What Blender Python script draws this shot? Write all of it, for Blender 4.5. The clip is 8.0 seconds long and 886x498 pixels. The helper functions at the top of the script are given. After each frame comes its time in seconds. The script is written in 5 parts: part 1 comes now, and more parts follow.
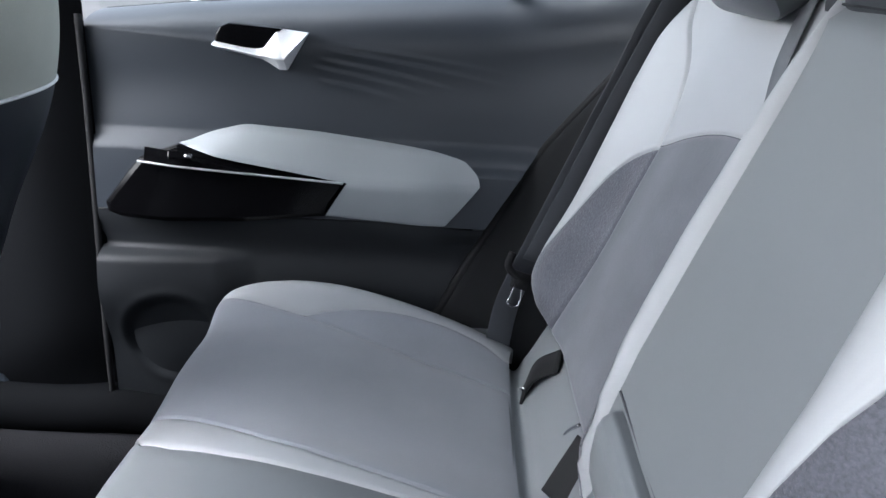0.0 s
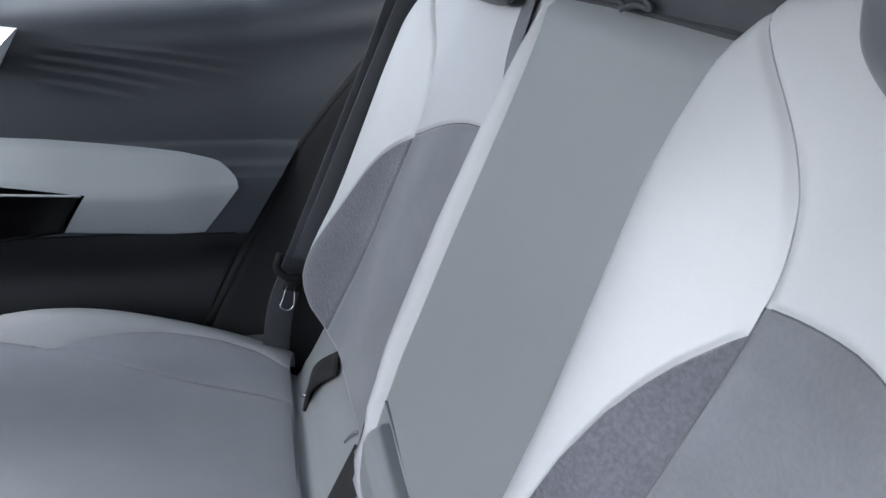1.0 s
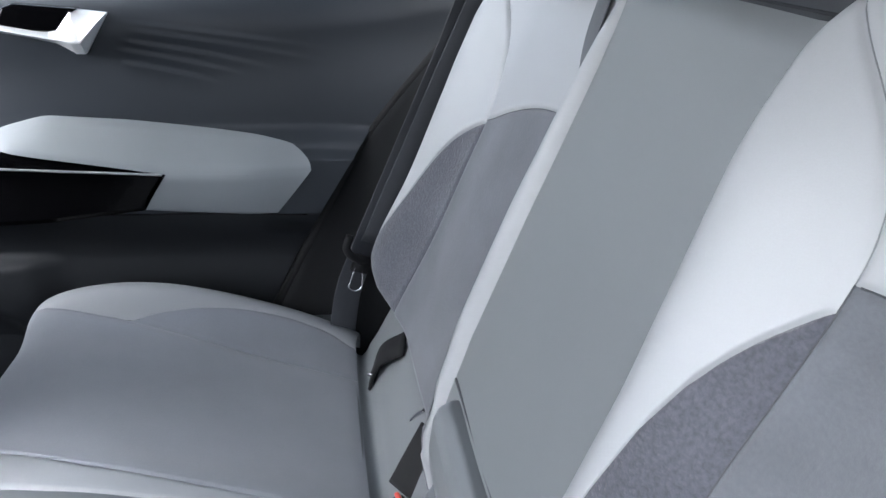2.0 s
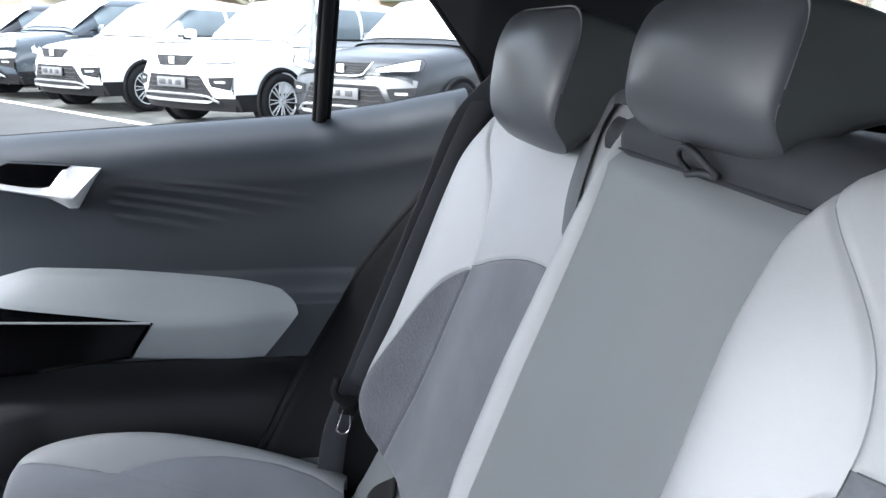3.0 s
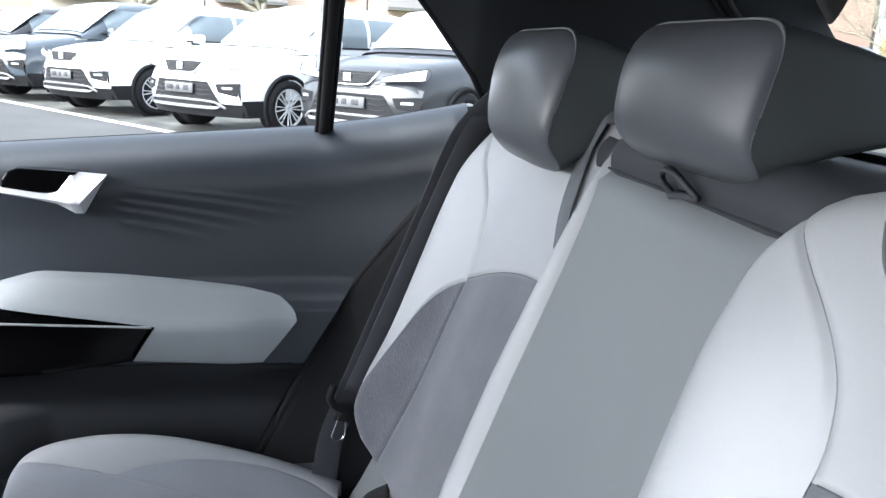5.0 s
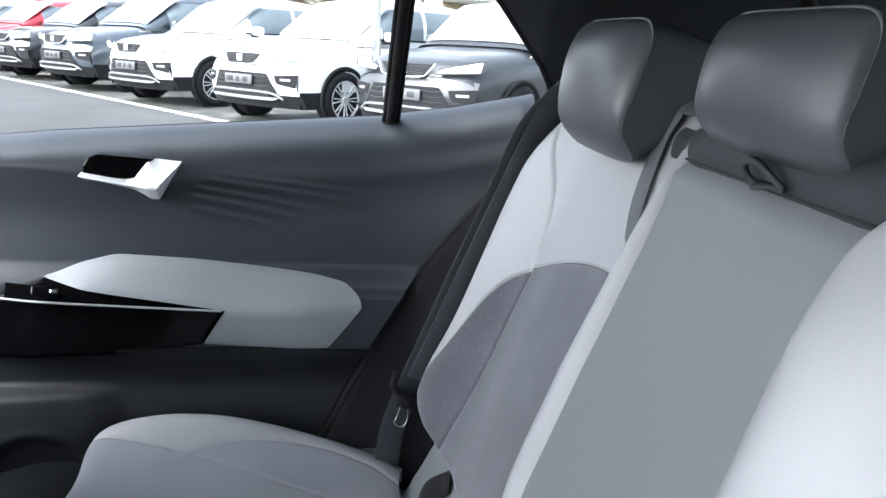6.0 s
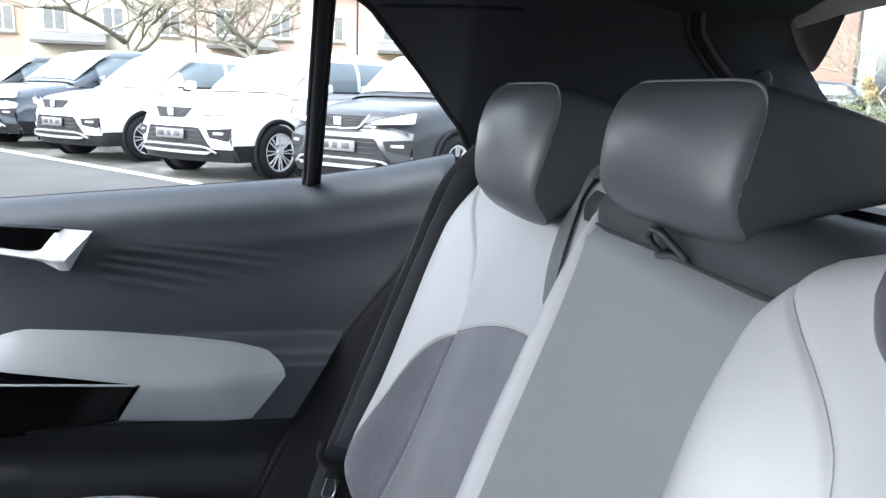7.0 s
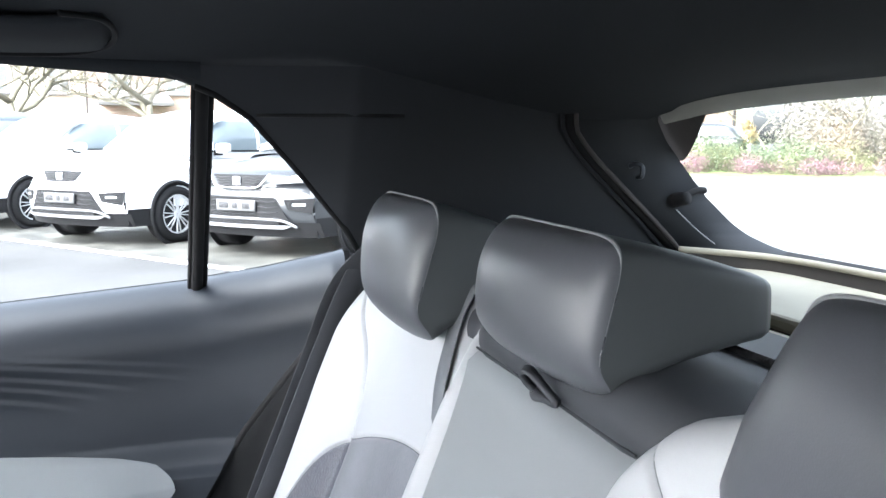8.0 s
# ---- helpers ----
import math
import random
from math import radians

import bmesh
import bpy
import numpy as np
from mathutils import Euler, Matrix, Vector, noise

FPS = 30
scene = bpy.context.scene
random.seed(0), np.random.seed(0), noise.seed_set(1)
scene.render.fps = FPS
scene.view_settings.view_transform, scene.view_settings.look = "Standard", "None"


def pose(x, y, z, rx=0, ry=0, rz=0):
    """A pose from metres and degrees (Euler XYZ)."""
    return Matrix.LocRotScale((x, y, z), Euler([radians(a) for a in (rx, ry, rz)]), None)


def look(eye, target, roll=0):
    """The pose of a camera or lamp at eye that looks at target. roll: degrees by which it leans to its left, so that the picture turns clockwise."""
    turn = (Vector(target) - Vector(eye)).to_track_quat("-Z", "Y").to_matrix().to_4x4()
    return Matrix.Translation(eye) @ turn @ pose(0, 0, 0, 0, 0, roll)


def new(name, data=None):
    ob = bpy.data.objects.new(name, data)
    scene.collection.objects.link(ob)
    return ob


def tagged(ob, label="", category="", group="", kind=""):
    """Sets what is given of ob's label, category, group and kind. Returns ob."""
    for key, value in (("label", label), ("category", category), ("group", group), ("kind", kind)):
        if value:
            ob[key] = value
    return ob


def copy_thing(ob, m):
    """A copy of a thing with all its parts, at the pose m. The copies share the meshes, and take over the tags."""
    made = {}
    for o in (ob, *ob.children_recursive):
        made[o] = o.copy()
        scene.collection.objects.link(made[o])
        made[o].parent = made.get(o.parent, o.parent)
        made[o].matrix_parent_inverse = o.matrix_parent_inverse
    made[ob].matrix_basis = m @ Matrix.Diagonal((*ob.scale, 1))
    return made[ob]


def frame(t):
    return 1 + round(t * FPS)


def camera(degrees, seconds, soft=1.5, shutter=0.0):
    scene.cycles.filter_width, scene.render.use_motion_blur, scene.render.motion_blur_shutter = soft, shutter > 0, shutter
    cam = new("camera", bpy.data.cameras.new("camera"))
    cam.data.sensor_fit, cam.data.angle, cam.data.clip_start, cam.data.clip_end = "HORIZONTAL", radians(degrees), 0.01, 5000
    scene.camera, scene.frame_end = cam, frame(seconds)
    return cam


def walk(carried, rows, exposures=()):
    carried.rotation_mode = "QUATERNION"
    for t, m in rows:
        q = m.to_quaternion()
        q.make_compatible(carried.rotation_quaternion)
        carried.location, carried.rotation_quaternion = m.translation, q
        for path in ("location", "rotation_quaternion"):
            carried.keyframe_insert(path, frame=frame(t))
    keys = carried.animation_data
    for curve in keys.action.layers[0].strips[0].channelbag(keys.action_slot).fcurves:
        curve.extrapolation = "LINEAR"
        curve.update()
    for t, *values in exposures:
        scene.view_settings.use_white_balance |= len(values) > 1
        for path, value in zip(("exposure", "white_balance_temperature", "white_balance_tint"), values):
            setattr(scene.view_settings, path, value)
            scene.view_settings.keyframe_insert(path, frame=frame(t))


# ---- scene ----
cam = camera(57.8, 8.0)
PATH = [
    (0, (0.167, 0.03, 1.18), (0.131, 1.904, 0.482), 2.7),
    (0.5, (0.182, 0.089, 1.204), (0.357, 1.949, 0.491), 0.1),
    (1, (0.233, 0.088, 1.2), (0.666, 1.893, 0.453), 2.2),
    (1.5, (0.23, 0.07, 1.191), (0.62, 1.845, 0.357), 3.3),
    (1.7, (0.225, 0.071, 1.191), (0.531, 1.869, 0.371), 2.8),
    (2.8, (0.182, 0.080, 1.230), (0.507, 1.972, 0.671), 0.5),
    (3, (0.184, 0.068, 1.245), (0.565, 1.966, 0.741), 1.4),
    (3.5, (0.212, 0.052, 1.257), (0.757, 1.926, 0.816), 3.0),
    (4, (0.245, 0.052, 1.254), (0.893, 1.887, 0.795), 2.7),
    (4.5, (0.22, 0.045, 1.254), (0.736, 1.921, 0.79), 2.8),
    (5, (0.189, 0.044, 1.255), (0.562, 1.949, 0.773), 2.5),
    (5.2, (0.183, 0.047, 1.255), (0.488, 1.961, 0.759), 2.5),
    (6.3, (0.164, 0.038, 1.250), (0.411, 1.957, 0.746), 2.6),
    (6.5, (0.174, 0.039, 1.257), (0.458, 1.958, 0.773), 2.1),
    (7, (0.196, 0.056, 1.271), (0.588, 1.979, 0.886), 1.7),
    (7.5, (0.205, 0.071, 1.317), (0.713, 1.986, 1.044), 1.5),
    (8, (0.225, 0.063, 1.349), (0.84, 1.948, 1.082), 0.1),
]
EXPOSURES = [(0.0, 2.72, 5800, 10), (1.5, 2.66, 5800, 10), (3.0, 2.79, 5830, 10), (4.5, 2.90, 5850, 10), (5.2, 2.86, 5850, 10), (6.5, 2.70, 5810, 10), (7.5, 3.28, 5900, 10), (8.0, 3.57, 5930, 10)]
walk(cam, [(t, look(eye, target, roll)) for t, eye, target, roll in PATH], EXPOSURES)

# ---------------------------------------------------------------- light
world = bpy.data.worlds.new("world")
scene.world = world
world.use_nodes = True
wn = world.node_tree
wn.nodes.clear()
sky = wn.nodes.new("ShaderNodeTexSky")
sky.sky_type = "NISHITA"
sky.sun_disc = False
sky.sun_elevation = radians(38)
sky.sun_rotation = radians(248)
sky.air_density, sky.dust_density, sky.ozone_density = 1.0, 6.0, 1.0
bg = wn.nodes.new("ShaderNodeBackground")
bg.inputs["Strength"].default_value = 0.15
wo = wn.nodes.new("ShaderNodeOutputWorld")
grey = wn.nodes.new("ShaderNodeHueSaturation")
grey.inputs["Saturation"].default_value = 0.3
wn.links.new(sky.outputs[0], grey.inputs["Color"])
wn.links.new(grey.outputs[0], bg.inputs[0])
wn.links.new(bg.outputs[0], wo.inputs[0])
sun_data = bpy.data.lights.new("sun", "SUN")
sun_data.energy, sun_data.angle, sun_data.color = 1.25, radians(80), (1.0, 0.97, 0.92)
sun = new("sun", sun_data)
sun.matrix_world = look((-5.6, -1.8, 6.0), (0.2, 0.6, 0.8))

# ---------------------------------------------------------------- mesh helpers
C = 0.63          # the middle of the car, across


def mesh_of(name, verts, faces, smooth=True):
    me = bpy.data.meshes.new(name)
    me.from_pydata(verts, [], faces)
    if smooth:
        me.polygons.foreach_set("use_smooth", [True] * len(me.polygons))
    me.update()
    return me


def thing(name, label="", category="", group="", kind="", at=(0, 0, 0)):
    ob = tagged(new(name), label, category, group, kind)
    ob.location = at
    return ob


def link(name, me, material, parent=None, label="", local=False):
    me.materials.append(material)
    ob = new(name, me)
    if parent:
        ob.parent = parent
        if not local:
            base = parent.location.copy()
            if parent.parent:
                base += parent.parent.location
            ob.location = -base
    if label:
        ob["label"] = label
    return ob


def patch(nu, nv, f, flip=False, wrap_u=False):
    """Vertices and faces of a surface f(s, v), s and v from 0 to 1."""
    cols = nu if wrap_u else nu + 1
    verts = [tuple(f(i / nu, j / nv)) for j in range(nv + 1) for i in range(cols)]
    faces = []
    for j in range(nv):
        for i in range(nu):
            a, b = j * cols + i, j * cols + (i + 1) % cols
            q = (a, b, b + cols, a + cols)
            faces.append(q[::-1] if flip else q)
    return verts, faces


def sheet(name, nu, nv, f, material, parent=None, label="", flip=False, local=False):
    return link(name, mesh_of(name, *patch(nu, nv, f, flip)), material, parent, label, local)


def join(*pieces):
    verts, faces = [], []
    for v, f in pieces:
        n = len(verts)
        verts += v
        faces += [tuple(i + n for i in q) for q in f]
    return verts, faces


def tube_data(points, r, n=8, radius=None):
    pts = [Vector(p) for p in points]
    verts, faces = [], []
    side = None
    for k, p in enumerate(pts):
        d = (pts[min(k + 1, len(pts) - 1)] - pts[max(k - 1, 0)]).normalized()
        if side is None:
            side = d.orthogonal().normalized()
        else:
            side = (side - d * side.dot(d)).normalized()
        up = d.cross(side)
        rr = radius(k / (len(pts) - 1)) if radius else r
        for i in range(n):
            a = 2 * math.pi * i / n
            verts.append(tuple(p + side * (rr * math.cos(a)) + up * (rr * math.sin(a))))
    for k in range(len(pts) - 1):
        for i in range(n):
            a, b = k * n + i, k * n + (i + 1) % n
            faces.append((a, b, b + n, a + n))
    faces.append(tuple(range(n))[::-1])
    faces.append(tuple(range((len(pts) - 1) * n, len(pts) * n)))
    return verts, faces


def tube(name, points, r, material, parent=None, label="", n=8, radius=None, local=False):
    return link(name, mesh_of(name, *tube_data(points, r, n, radius)), material, parent, label, local)


def smooth_path(points, n):
    """A Catmull-Rom line through the points."""
    p = [Vector(q) for q in points]
    p = [2 * p[0] - p[1]] + p + [2 * p[-1] - p[-2]]
    out = []
    m = len(p) - 3
    for k in range(n + 1):
        u = k / n * m
        i = min(int(u), m - 1)
        t = u - i
        a, b, c, d = p[i:i + 4]
        out.append(0.5 * (2 * b + (c - a) * t + (2 * a - 5 * b + 4 * c - d) * t * t + (3 * b - a - 3 * c + d) * t ** 3))
    return out


def ribbon_data(points, across, width, thick):
    """A flat band along the points, its width along across (one vector, or one for each point)."""
    pts = [Vector(p) for p in points]
    acr = [Vector(a).normalized() for a in (across if isinstance(across, list) else [across] * len(pts))]
    verts, faces = [], []
    for k, p in enumerate(pts):
        d = (pts[min(k + 1, len(pts) - 1)] - pts[max(k - 1, 0)]).normalized()
        a = (acr[k] - d * acr[k].dot(d)).normalized()
        n = d.cross(a)
        for sa, sn in ((-1, -0.3), (-0.94, -1), (0.94, -1), (1, -0.3), (1, 0.3), (0.94, 1), (-0.94, 1), (-1, 0.3)):
            verts.append(tuple(p + a * (sa * width / 2) + n * (sn * thick / 2)))
    for k in range(len(pts) - 1):
        for i in range(8):
            a, b = k * 8 + i, k * 8 + (i + 1) % 8
            faces.append((a, b, b + 8, a + 8))
    faces.append(tuple(range(8))[::-1])
    faces.append(tuple(range((len(pts) - 1) * 8, len(pts) * 8)))
    return verts, faces


def ribbon(name, points, across, width, thick, material, parent=None, label=""):
    return link(name, mesh_of(name, *ribbon_data(points, across, width, thick)), material, parent, label)


def box_bm(sx, sy, sz, bevel=0.0, seg=2, m=None):
    bm = bmesh.new()
    bmesh.ops.create_cube(bm, size=1)
    bmesh.ops.scale(bm, vec=(sx, sy, sz), verts=bm.verts)
    if bevel:
        bmesh.ops.bevel(bm, geom=bm.edges[:], offset=bevel, segments=seg, affect="EDGES", profile=0.5)
    if m is not None:
        bmesh.ops.transform(bm, matrix=m, verts=bm.verts)
    return bm


def bm_data(bm):
    bm.verts.index_update()
    v, f = [tuple(x.co) for x in bm.verts], [tuple(x.index for x in q.verts) for q in bm.faces]
    bm.free()
    return v, f


def box(name, centre, size, material, parent=None, label="", bevel=0.004, turn=(0, 0, 0), local=False, smooth=False):
    m = pose(*centre, *turn)
    return link(name, mesh_of(name, *bm_data(box_bm(*size, bevel, 2, m)), smooth), material, parent, label, local)


def prism_data(outline, to3, depth0, depth1, inset=0.0):
    """A plate with the outline (2D), from depth0 to depth1, its outer rim rounded by inset; to3 maps (a, b, depth)."""
    n = len(outline)
    cx, cy = sum(p[0] for p in outline) / n, sum(p[1] for p in outline) / n

    def shrunk(d):
        out = []
        for k in range(n):
            a, b, c = (Vector(outline[(k + i) % n]) for i in (-1, 0, 1))
            e = ((b - a).normalized() + (c - b).normalized())
            e = e.normalized() if e.length > 1e-6 else (c - b).normalized()
            nrm = Vector((-e.y, e.x))
            if nrm.dot(Vector((cx, cy)) - b) < 0:
                nrm = -nrm
            out.append(b + nrm * d)
        return out
    rings = [(outline, depth0), (outline, depth1 + (depth0 - depth1) * min(1, inset / max(1e-6, abs(depth1 - depth0))))]
    if inset:
        rings += [(shrunk(inset * 0.3), depth1 + (depth0 - depth1) * 0.3 * min(1, inset / max(1e-6, abs(depth1 - depth0)))), (shrunk(inset), depth1)]
    verts, faces = [], []
    for ring, d in rings:
        verts += [tuple(to3(p[0], p[1], d)) for p in ring]
    for k in range(len(rings) - 1):
        for i in range(n):
            a, b = k * n + i, k * n + (i + 1) % n
            faces.append((a, b, b + n, a + n))
    faces.append(tuple(range((len(rings) - 1) * n, len(rings) * n)))
    return verts, faces


def lerp(a, b, t):
    return a + (b - a) * t


def clamp(x, a=0.0, b=1.0):
    return max(a, min(b, x))


def ease(a, b, x):
    t = clamp((x - a) / (b - a))
    return t * t * (3 - 2 * t)


def pl(table, x):
    """Piecewise linear lookup in a table of (x, value), x rising."""
    if x <= table[0][0]:
        return table[0][1]
    for (a, va), (b, vb) in zip(table, table[1:]):
        if x <= b:
            return lerp(va, vb, (x - a) / (b - a))
    return table[-1][1]


def soft(table, x, r=0.022):
    """The table with its corners rounded."""
    return sum(pl(table, x + r * k / 3) for k in (-3, -2, -1, 0, 1, 2, 3)) / 7


def gauss(x):
    return math.exp(-x * x)


# ---------------------------------------------------------------- materials
def mat(name, colour, rough=0.6, metal=0.0, spread=0.06, grain=200.0, bump=0.15, blotch=6.0, blotch_amount=0.08, depth=0.001, sheen=0.0,
        coat=0.0, spec=0.5, second=None, rand=0.0, fleck=0.0):
    """A surface with fine grain (bump and colour), larger blotches, and roughness that varies with both."""
    m = bpy.data.materials.new(name)
    m.use_nodes = True
    nt = m.node_tree
    b = nt.nodes["Principled BSDF"]
    tc = nt.nodes.new("ShaderNodeTexCoord")
    n1 = nt.nodes.new("ShaderNodeTexNoise")
    n1.inputs["Scale"].default_value, n1.inputs["Detail"].default_value = grain, 4
    n2 = nt.nodes.new("ShaderNodeTexNoise")
    n2.inputs["Scale"].default_value, n2.inputs["Detail"].default_value = blotch, 5
    for n in (n1, n2):
        nt.links.new(tc.outputs["Object"], n.inputs["Vector"])
    mix = nt.nodes.new("ShaderNodeMix")
    mix.data_type = "RGBA"
    dark = second or tuple(c * (1 - 2 * blotch_amount) for c in colour)
    mix.inputs["A"].default_value, mix.inputs["B"].default_value = (*dark, 1), (*[min(1, c * (1 + blotch_amount)) for c in colour], 1)
    ramp = nt.nodes.new("ShaderNodeMapRange")
    ramp.inputs["From Min"].default_value, ramp.inputs["From Max"].default_value = 0.3, 0.7
    nt.links.new(n2.outputs["Fac"], ramp.inputs["Value"])
    nt.links.new(ramp.outputs[0], mix.inputs["Factor"])
    mix2 = nt.nodes.new("ShaderNodeMix")
    mix2.data_type, mix2.blend_type = "RGBA", "MULTIPLY"
    mix2.inputs["Factor"].default_value = 1.0
    g = nt.nodes.new("ShaderNodeMapRange")
    g.inputs["To Min"].default_value, g.inputs["To Max"].default_value = 1 - spread, 1 + spread
    g.inputs["From Min"].default_value, g.inputs["From Max"].default_value = 0.40 * fleck, 1 - 0.42 * fleck
    nt.links.new(n1.outputs["Fac"], g.inputs["Value"])
    nt.links.new(mix.outputs["Result"], mix2.inputs["A"])
    nt.links.new(g.outputs[0], mix2.inputs["B"])
    last = mix2.outputs["Result"]
    if rand:
        info = nt.nodes.new("ShaderNodeObjectInfo")
        r = nt.nodes.new("ShaderNodeMapRange")
        r.inputs["To Min"].default_value, r.inputs["To Max"].default_value = 1 - rand, 1 + rand
        nt.links.new(info.outputs["Random"], r.inputs["Value"])
        mix3 = nt.nodes.new("ShaderNodeMix")
        mix3.data_type, mix3.blend_type = "RGBA", "MULTIPLY"
        mix3.inputs["Factor"].default_value = 1.0
        nt.links.new(last, mix3.inputs["A"])
        nt.links.new(r.outputs[0], mix3.inputs["B"])
        last = mix3.outputs["Result"]
    nt.links.new(last, b.inputs["Base Color"])
    rr = nt.nodes.new("ShaderNodeMapRange")
    rr.inputs["To Min"].default_value, rr.inputs["To Max"].default_value = clamp(rough - 0.07), clamp(rough + 0.07)
    nt.links.new(n2.outputs["Fac"], rr.inputs["Value"])
    nt.links.new(rr.outputs[0], b.inputs["Roughness"])
    b.inputs["Metallic"].default_value = metal
    b.inputs["Specular IOR Level"].default_value = spec
    b.inputs["Sheen Weight"].default_value = sheen
    b.inputs["Coat Weight"].default_value = coat
    b.inputs["Coat Roughness"].default_value = 0.05
    if bump:
        bp = nt.nodes.new("ShaderNodeBump")
        bp.inputs["Strength"].default_value, bp.inputs["Distance"].default_value = bump, depth
        nt.links.new(n1.outputs["Fac"], bp.inputs["Height"])
        nt.links.new(bp.outputs[0], b.inputs["Normal"])
    return m


def glass_mat(name, tint):
    """A thin pane: clear, with the gloss of its surface."""
    m = bpy.data.materials.new(name)
    m.use_nodes = True
    nt = m.node_tree
    nt.nodes.remove(nt.nodes["Principled BSDF"])
    clear, gloss, mix = (nt.nodes.new("ShaderNode" + k) for k in ("BsdfTransparent", "BsdfGlossy", "MixShader"))
    clear.inputs["Color"].default_value = (*tint, 1)
    gloss.inputs["Roughness"].default_value = 0.02
    mix.inputs[0].default_value = 0.04
    nt.links.new(clear.outputs[0], mix.inputs[1])
    nt.links.new(gloss.outputs[0], mix.inputs[2])
    nt.links.new(mix.outputs[0], nt.nodes["Material Output"].inputs["Surface"])
    return m


LEATHER_LIGHT = mat("light_leather", (0.298, 0.307, 0.317), 0.5, grain=900, bump=0.12, depth=0.0006, spread=0.03, blotch=4, blotch_amount=0.025)
LEATHER_GREY = mat("grey_leather", (0.148, 0.158, 0.166), 0.5, grain=900, bump=0.15, depth=0.0006, spread=0.04, blotch=4, blotch_amount=0.04)
ARM_LEATHER = mat("armrest_leather", (0.245, 0.262, 0.275), 0.5, grain=900, bump=0.15, depth=0.0006, spread=0.04, blotch=4, blotch_amount=0.04)
SUEDE = mat("suede", (0.101, 0.107, 0.120), 0.9, grain=320, bump=0.35, depth=0.0012, spread=0.12, blotch=14, blotch_amount=0.10, sheen=0.3, spec=0.2)
# cushion panels: colour lightened to stand in for light they don't get
CUSHION_LIT = mat("lit_cushion_fabric", (0.208, 0.217, 0.241), 0.75, grain=420, bump=0.25, depth=0.0009, spread=0.07, blotch=7, blotch_amount=0.06, sheen=0.25, spec=0.3)
SUEDE_DARK = mat("speckled_suede", (0.078, 0.081, 0.096), 0.9, grain=330, bump=0.65, depth=0.0025, spread=0.17, fleck=0.85, blotch=12, blotch_amount=0.10, sheen=0.3, spec=0.2)
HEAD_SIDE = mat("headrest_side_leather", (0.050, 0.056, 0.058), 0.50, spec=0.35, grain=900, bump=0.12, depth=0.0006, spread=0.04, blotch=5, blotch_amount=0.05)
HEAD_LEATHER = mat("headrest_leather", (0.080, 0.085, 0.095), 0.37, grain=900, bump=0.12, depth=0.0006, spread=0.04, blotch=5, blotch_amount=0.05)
BAND_LEATHER = mat("band_leather", (0.038, 0.041, 0.046), 0.62, spec=0.22, grain=900, bump=0.12, depth=0.0006, spread=0.04, blotch=5, blotch_amount=0.05)
PIPING = mat("piping", (0.20, 0.208, 0.216), 0.5, grain=900, bump=0.1)
STITCH = mat("stitching", (0.75, 0.75, 0.74), 0.7, grain=900, bump=0.1)
SEAM = mat("seam_shadow", (0.06, 0.063, 0.07), 0.9, grain=600)
PLASTIC = mat("dark_plastic", (0.0143, 0.0188, 0.0258), 0.45, spec=0.52, grain=1100, bump=0.25, depth=0.0005, spread=0.06, blotch=5, blotch_amount=0.06)
# darker copy of the door plastic; the lower lining's shade is in it
PLASTIC_SHADED = mat("shaded_plastic", (0.0082, 0.0096, 0.0118), 0.55, spec=0.28, grain=1100, bump=0.25, depth=0.0005, blotch=5, blotch_amount=0.06)
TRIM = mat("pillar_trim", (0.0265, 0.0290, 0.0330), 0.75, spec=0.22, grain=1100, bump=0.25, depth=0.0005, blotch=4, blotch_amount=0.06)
GLOSS = mat("gloss_black", (0.0025, 0.0025, 0.003), 0.12, grain=60, bump=0.0, blotch=5, spec=0.12)
SILVER = mat("satin_silver", (0.86, 0.87, 0.88), 0.32, metal=0.25, grain=500, bump=0.05)
STRIP = mat("dull_silver", (0.42, 0.43, 0.44), 0.35, metal=0.5, grain=500, bump=0.05)
CHROME = mat("chrome_strip", (0.7, 0.7, 0.72), 0.2, metal=1.0, grain=500, bump=0.0)
# darker copy of the pillar trim, holding the shade behind the front seat
SHADED_TRIM = mat("shaded_trim", (0.0032, 0.0035, 0.0042), 0.85, grain=1100, bump=0.25, depth=0.0005, spec=0.04)
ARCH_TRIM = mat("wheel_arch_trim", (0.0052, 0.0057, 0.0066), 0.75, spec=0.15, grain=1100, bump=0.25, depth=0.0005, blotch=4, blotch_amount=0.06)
GATE_CARPET = mat("gate_carpet", (0.046, 0.042, 0.040), 0.9, grain=500, bump=0.4, depth=0.001, spread=0.15)
LINER = mat("headliner", (0.0240, 0.0268, 0.0305), 0.95, grain=700, bump=0.4, depth=0.001, spread=0.12, blotch=5, blotch_amount=0.06, spec=0.2)
CARPET = mat("carpet", (0.016, 0.016, 0.018), 1.0, grain=300, bump=0.6, depth=0.003, spread=0.25, spec=0.1)
WEBBING = mat("webbing", (0.045, 0.048, 0.054), 0.7, spec=0.25, grain=700, bump=0.3, depth=0.0008)
# lighter copy of the webbing: the light on one belt is painted in
LIT_WEBBING = mat("lit_webbing", (0.10, 0.106, 0.115), 0.7, spec=0.25, grain=700, bump=0.3, depth=0.0008)
RUBBER = mat("rubber", (0.009, 0.009, 0.010), 0.8, grain=300, spec=0.25)
RED = mat("red_plastic", (0.66, 0.075, 0.05), 0.4, grain=300, bump=0.05)
SHELF = mat("parcel_shelf", (0.36, 0.34, 0.270), 0.9, grain=500, bump=0.4, depth=0.001)
GREYTRIM = mat("grey_trim", (0.28, 0.275, 0.25), 0.7, grain=600, bump=0.2)
GLASS = glass_mat("clear_glass", (0.93, 0.96, 0.95))
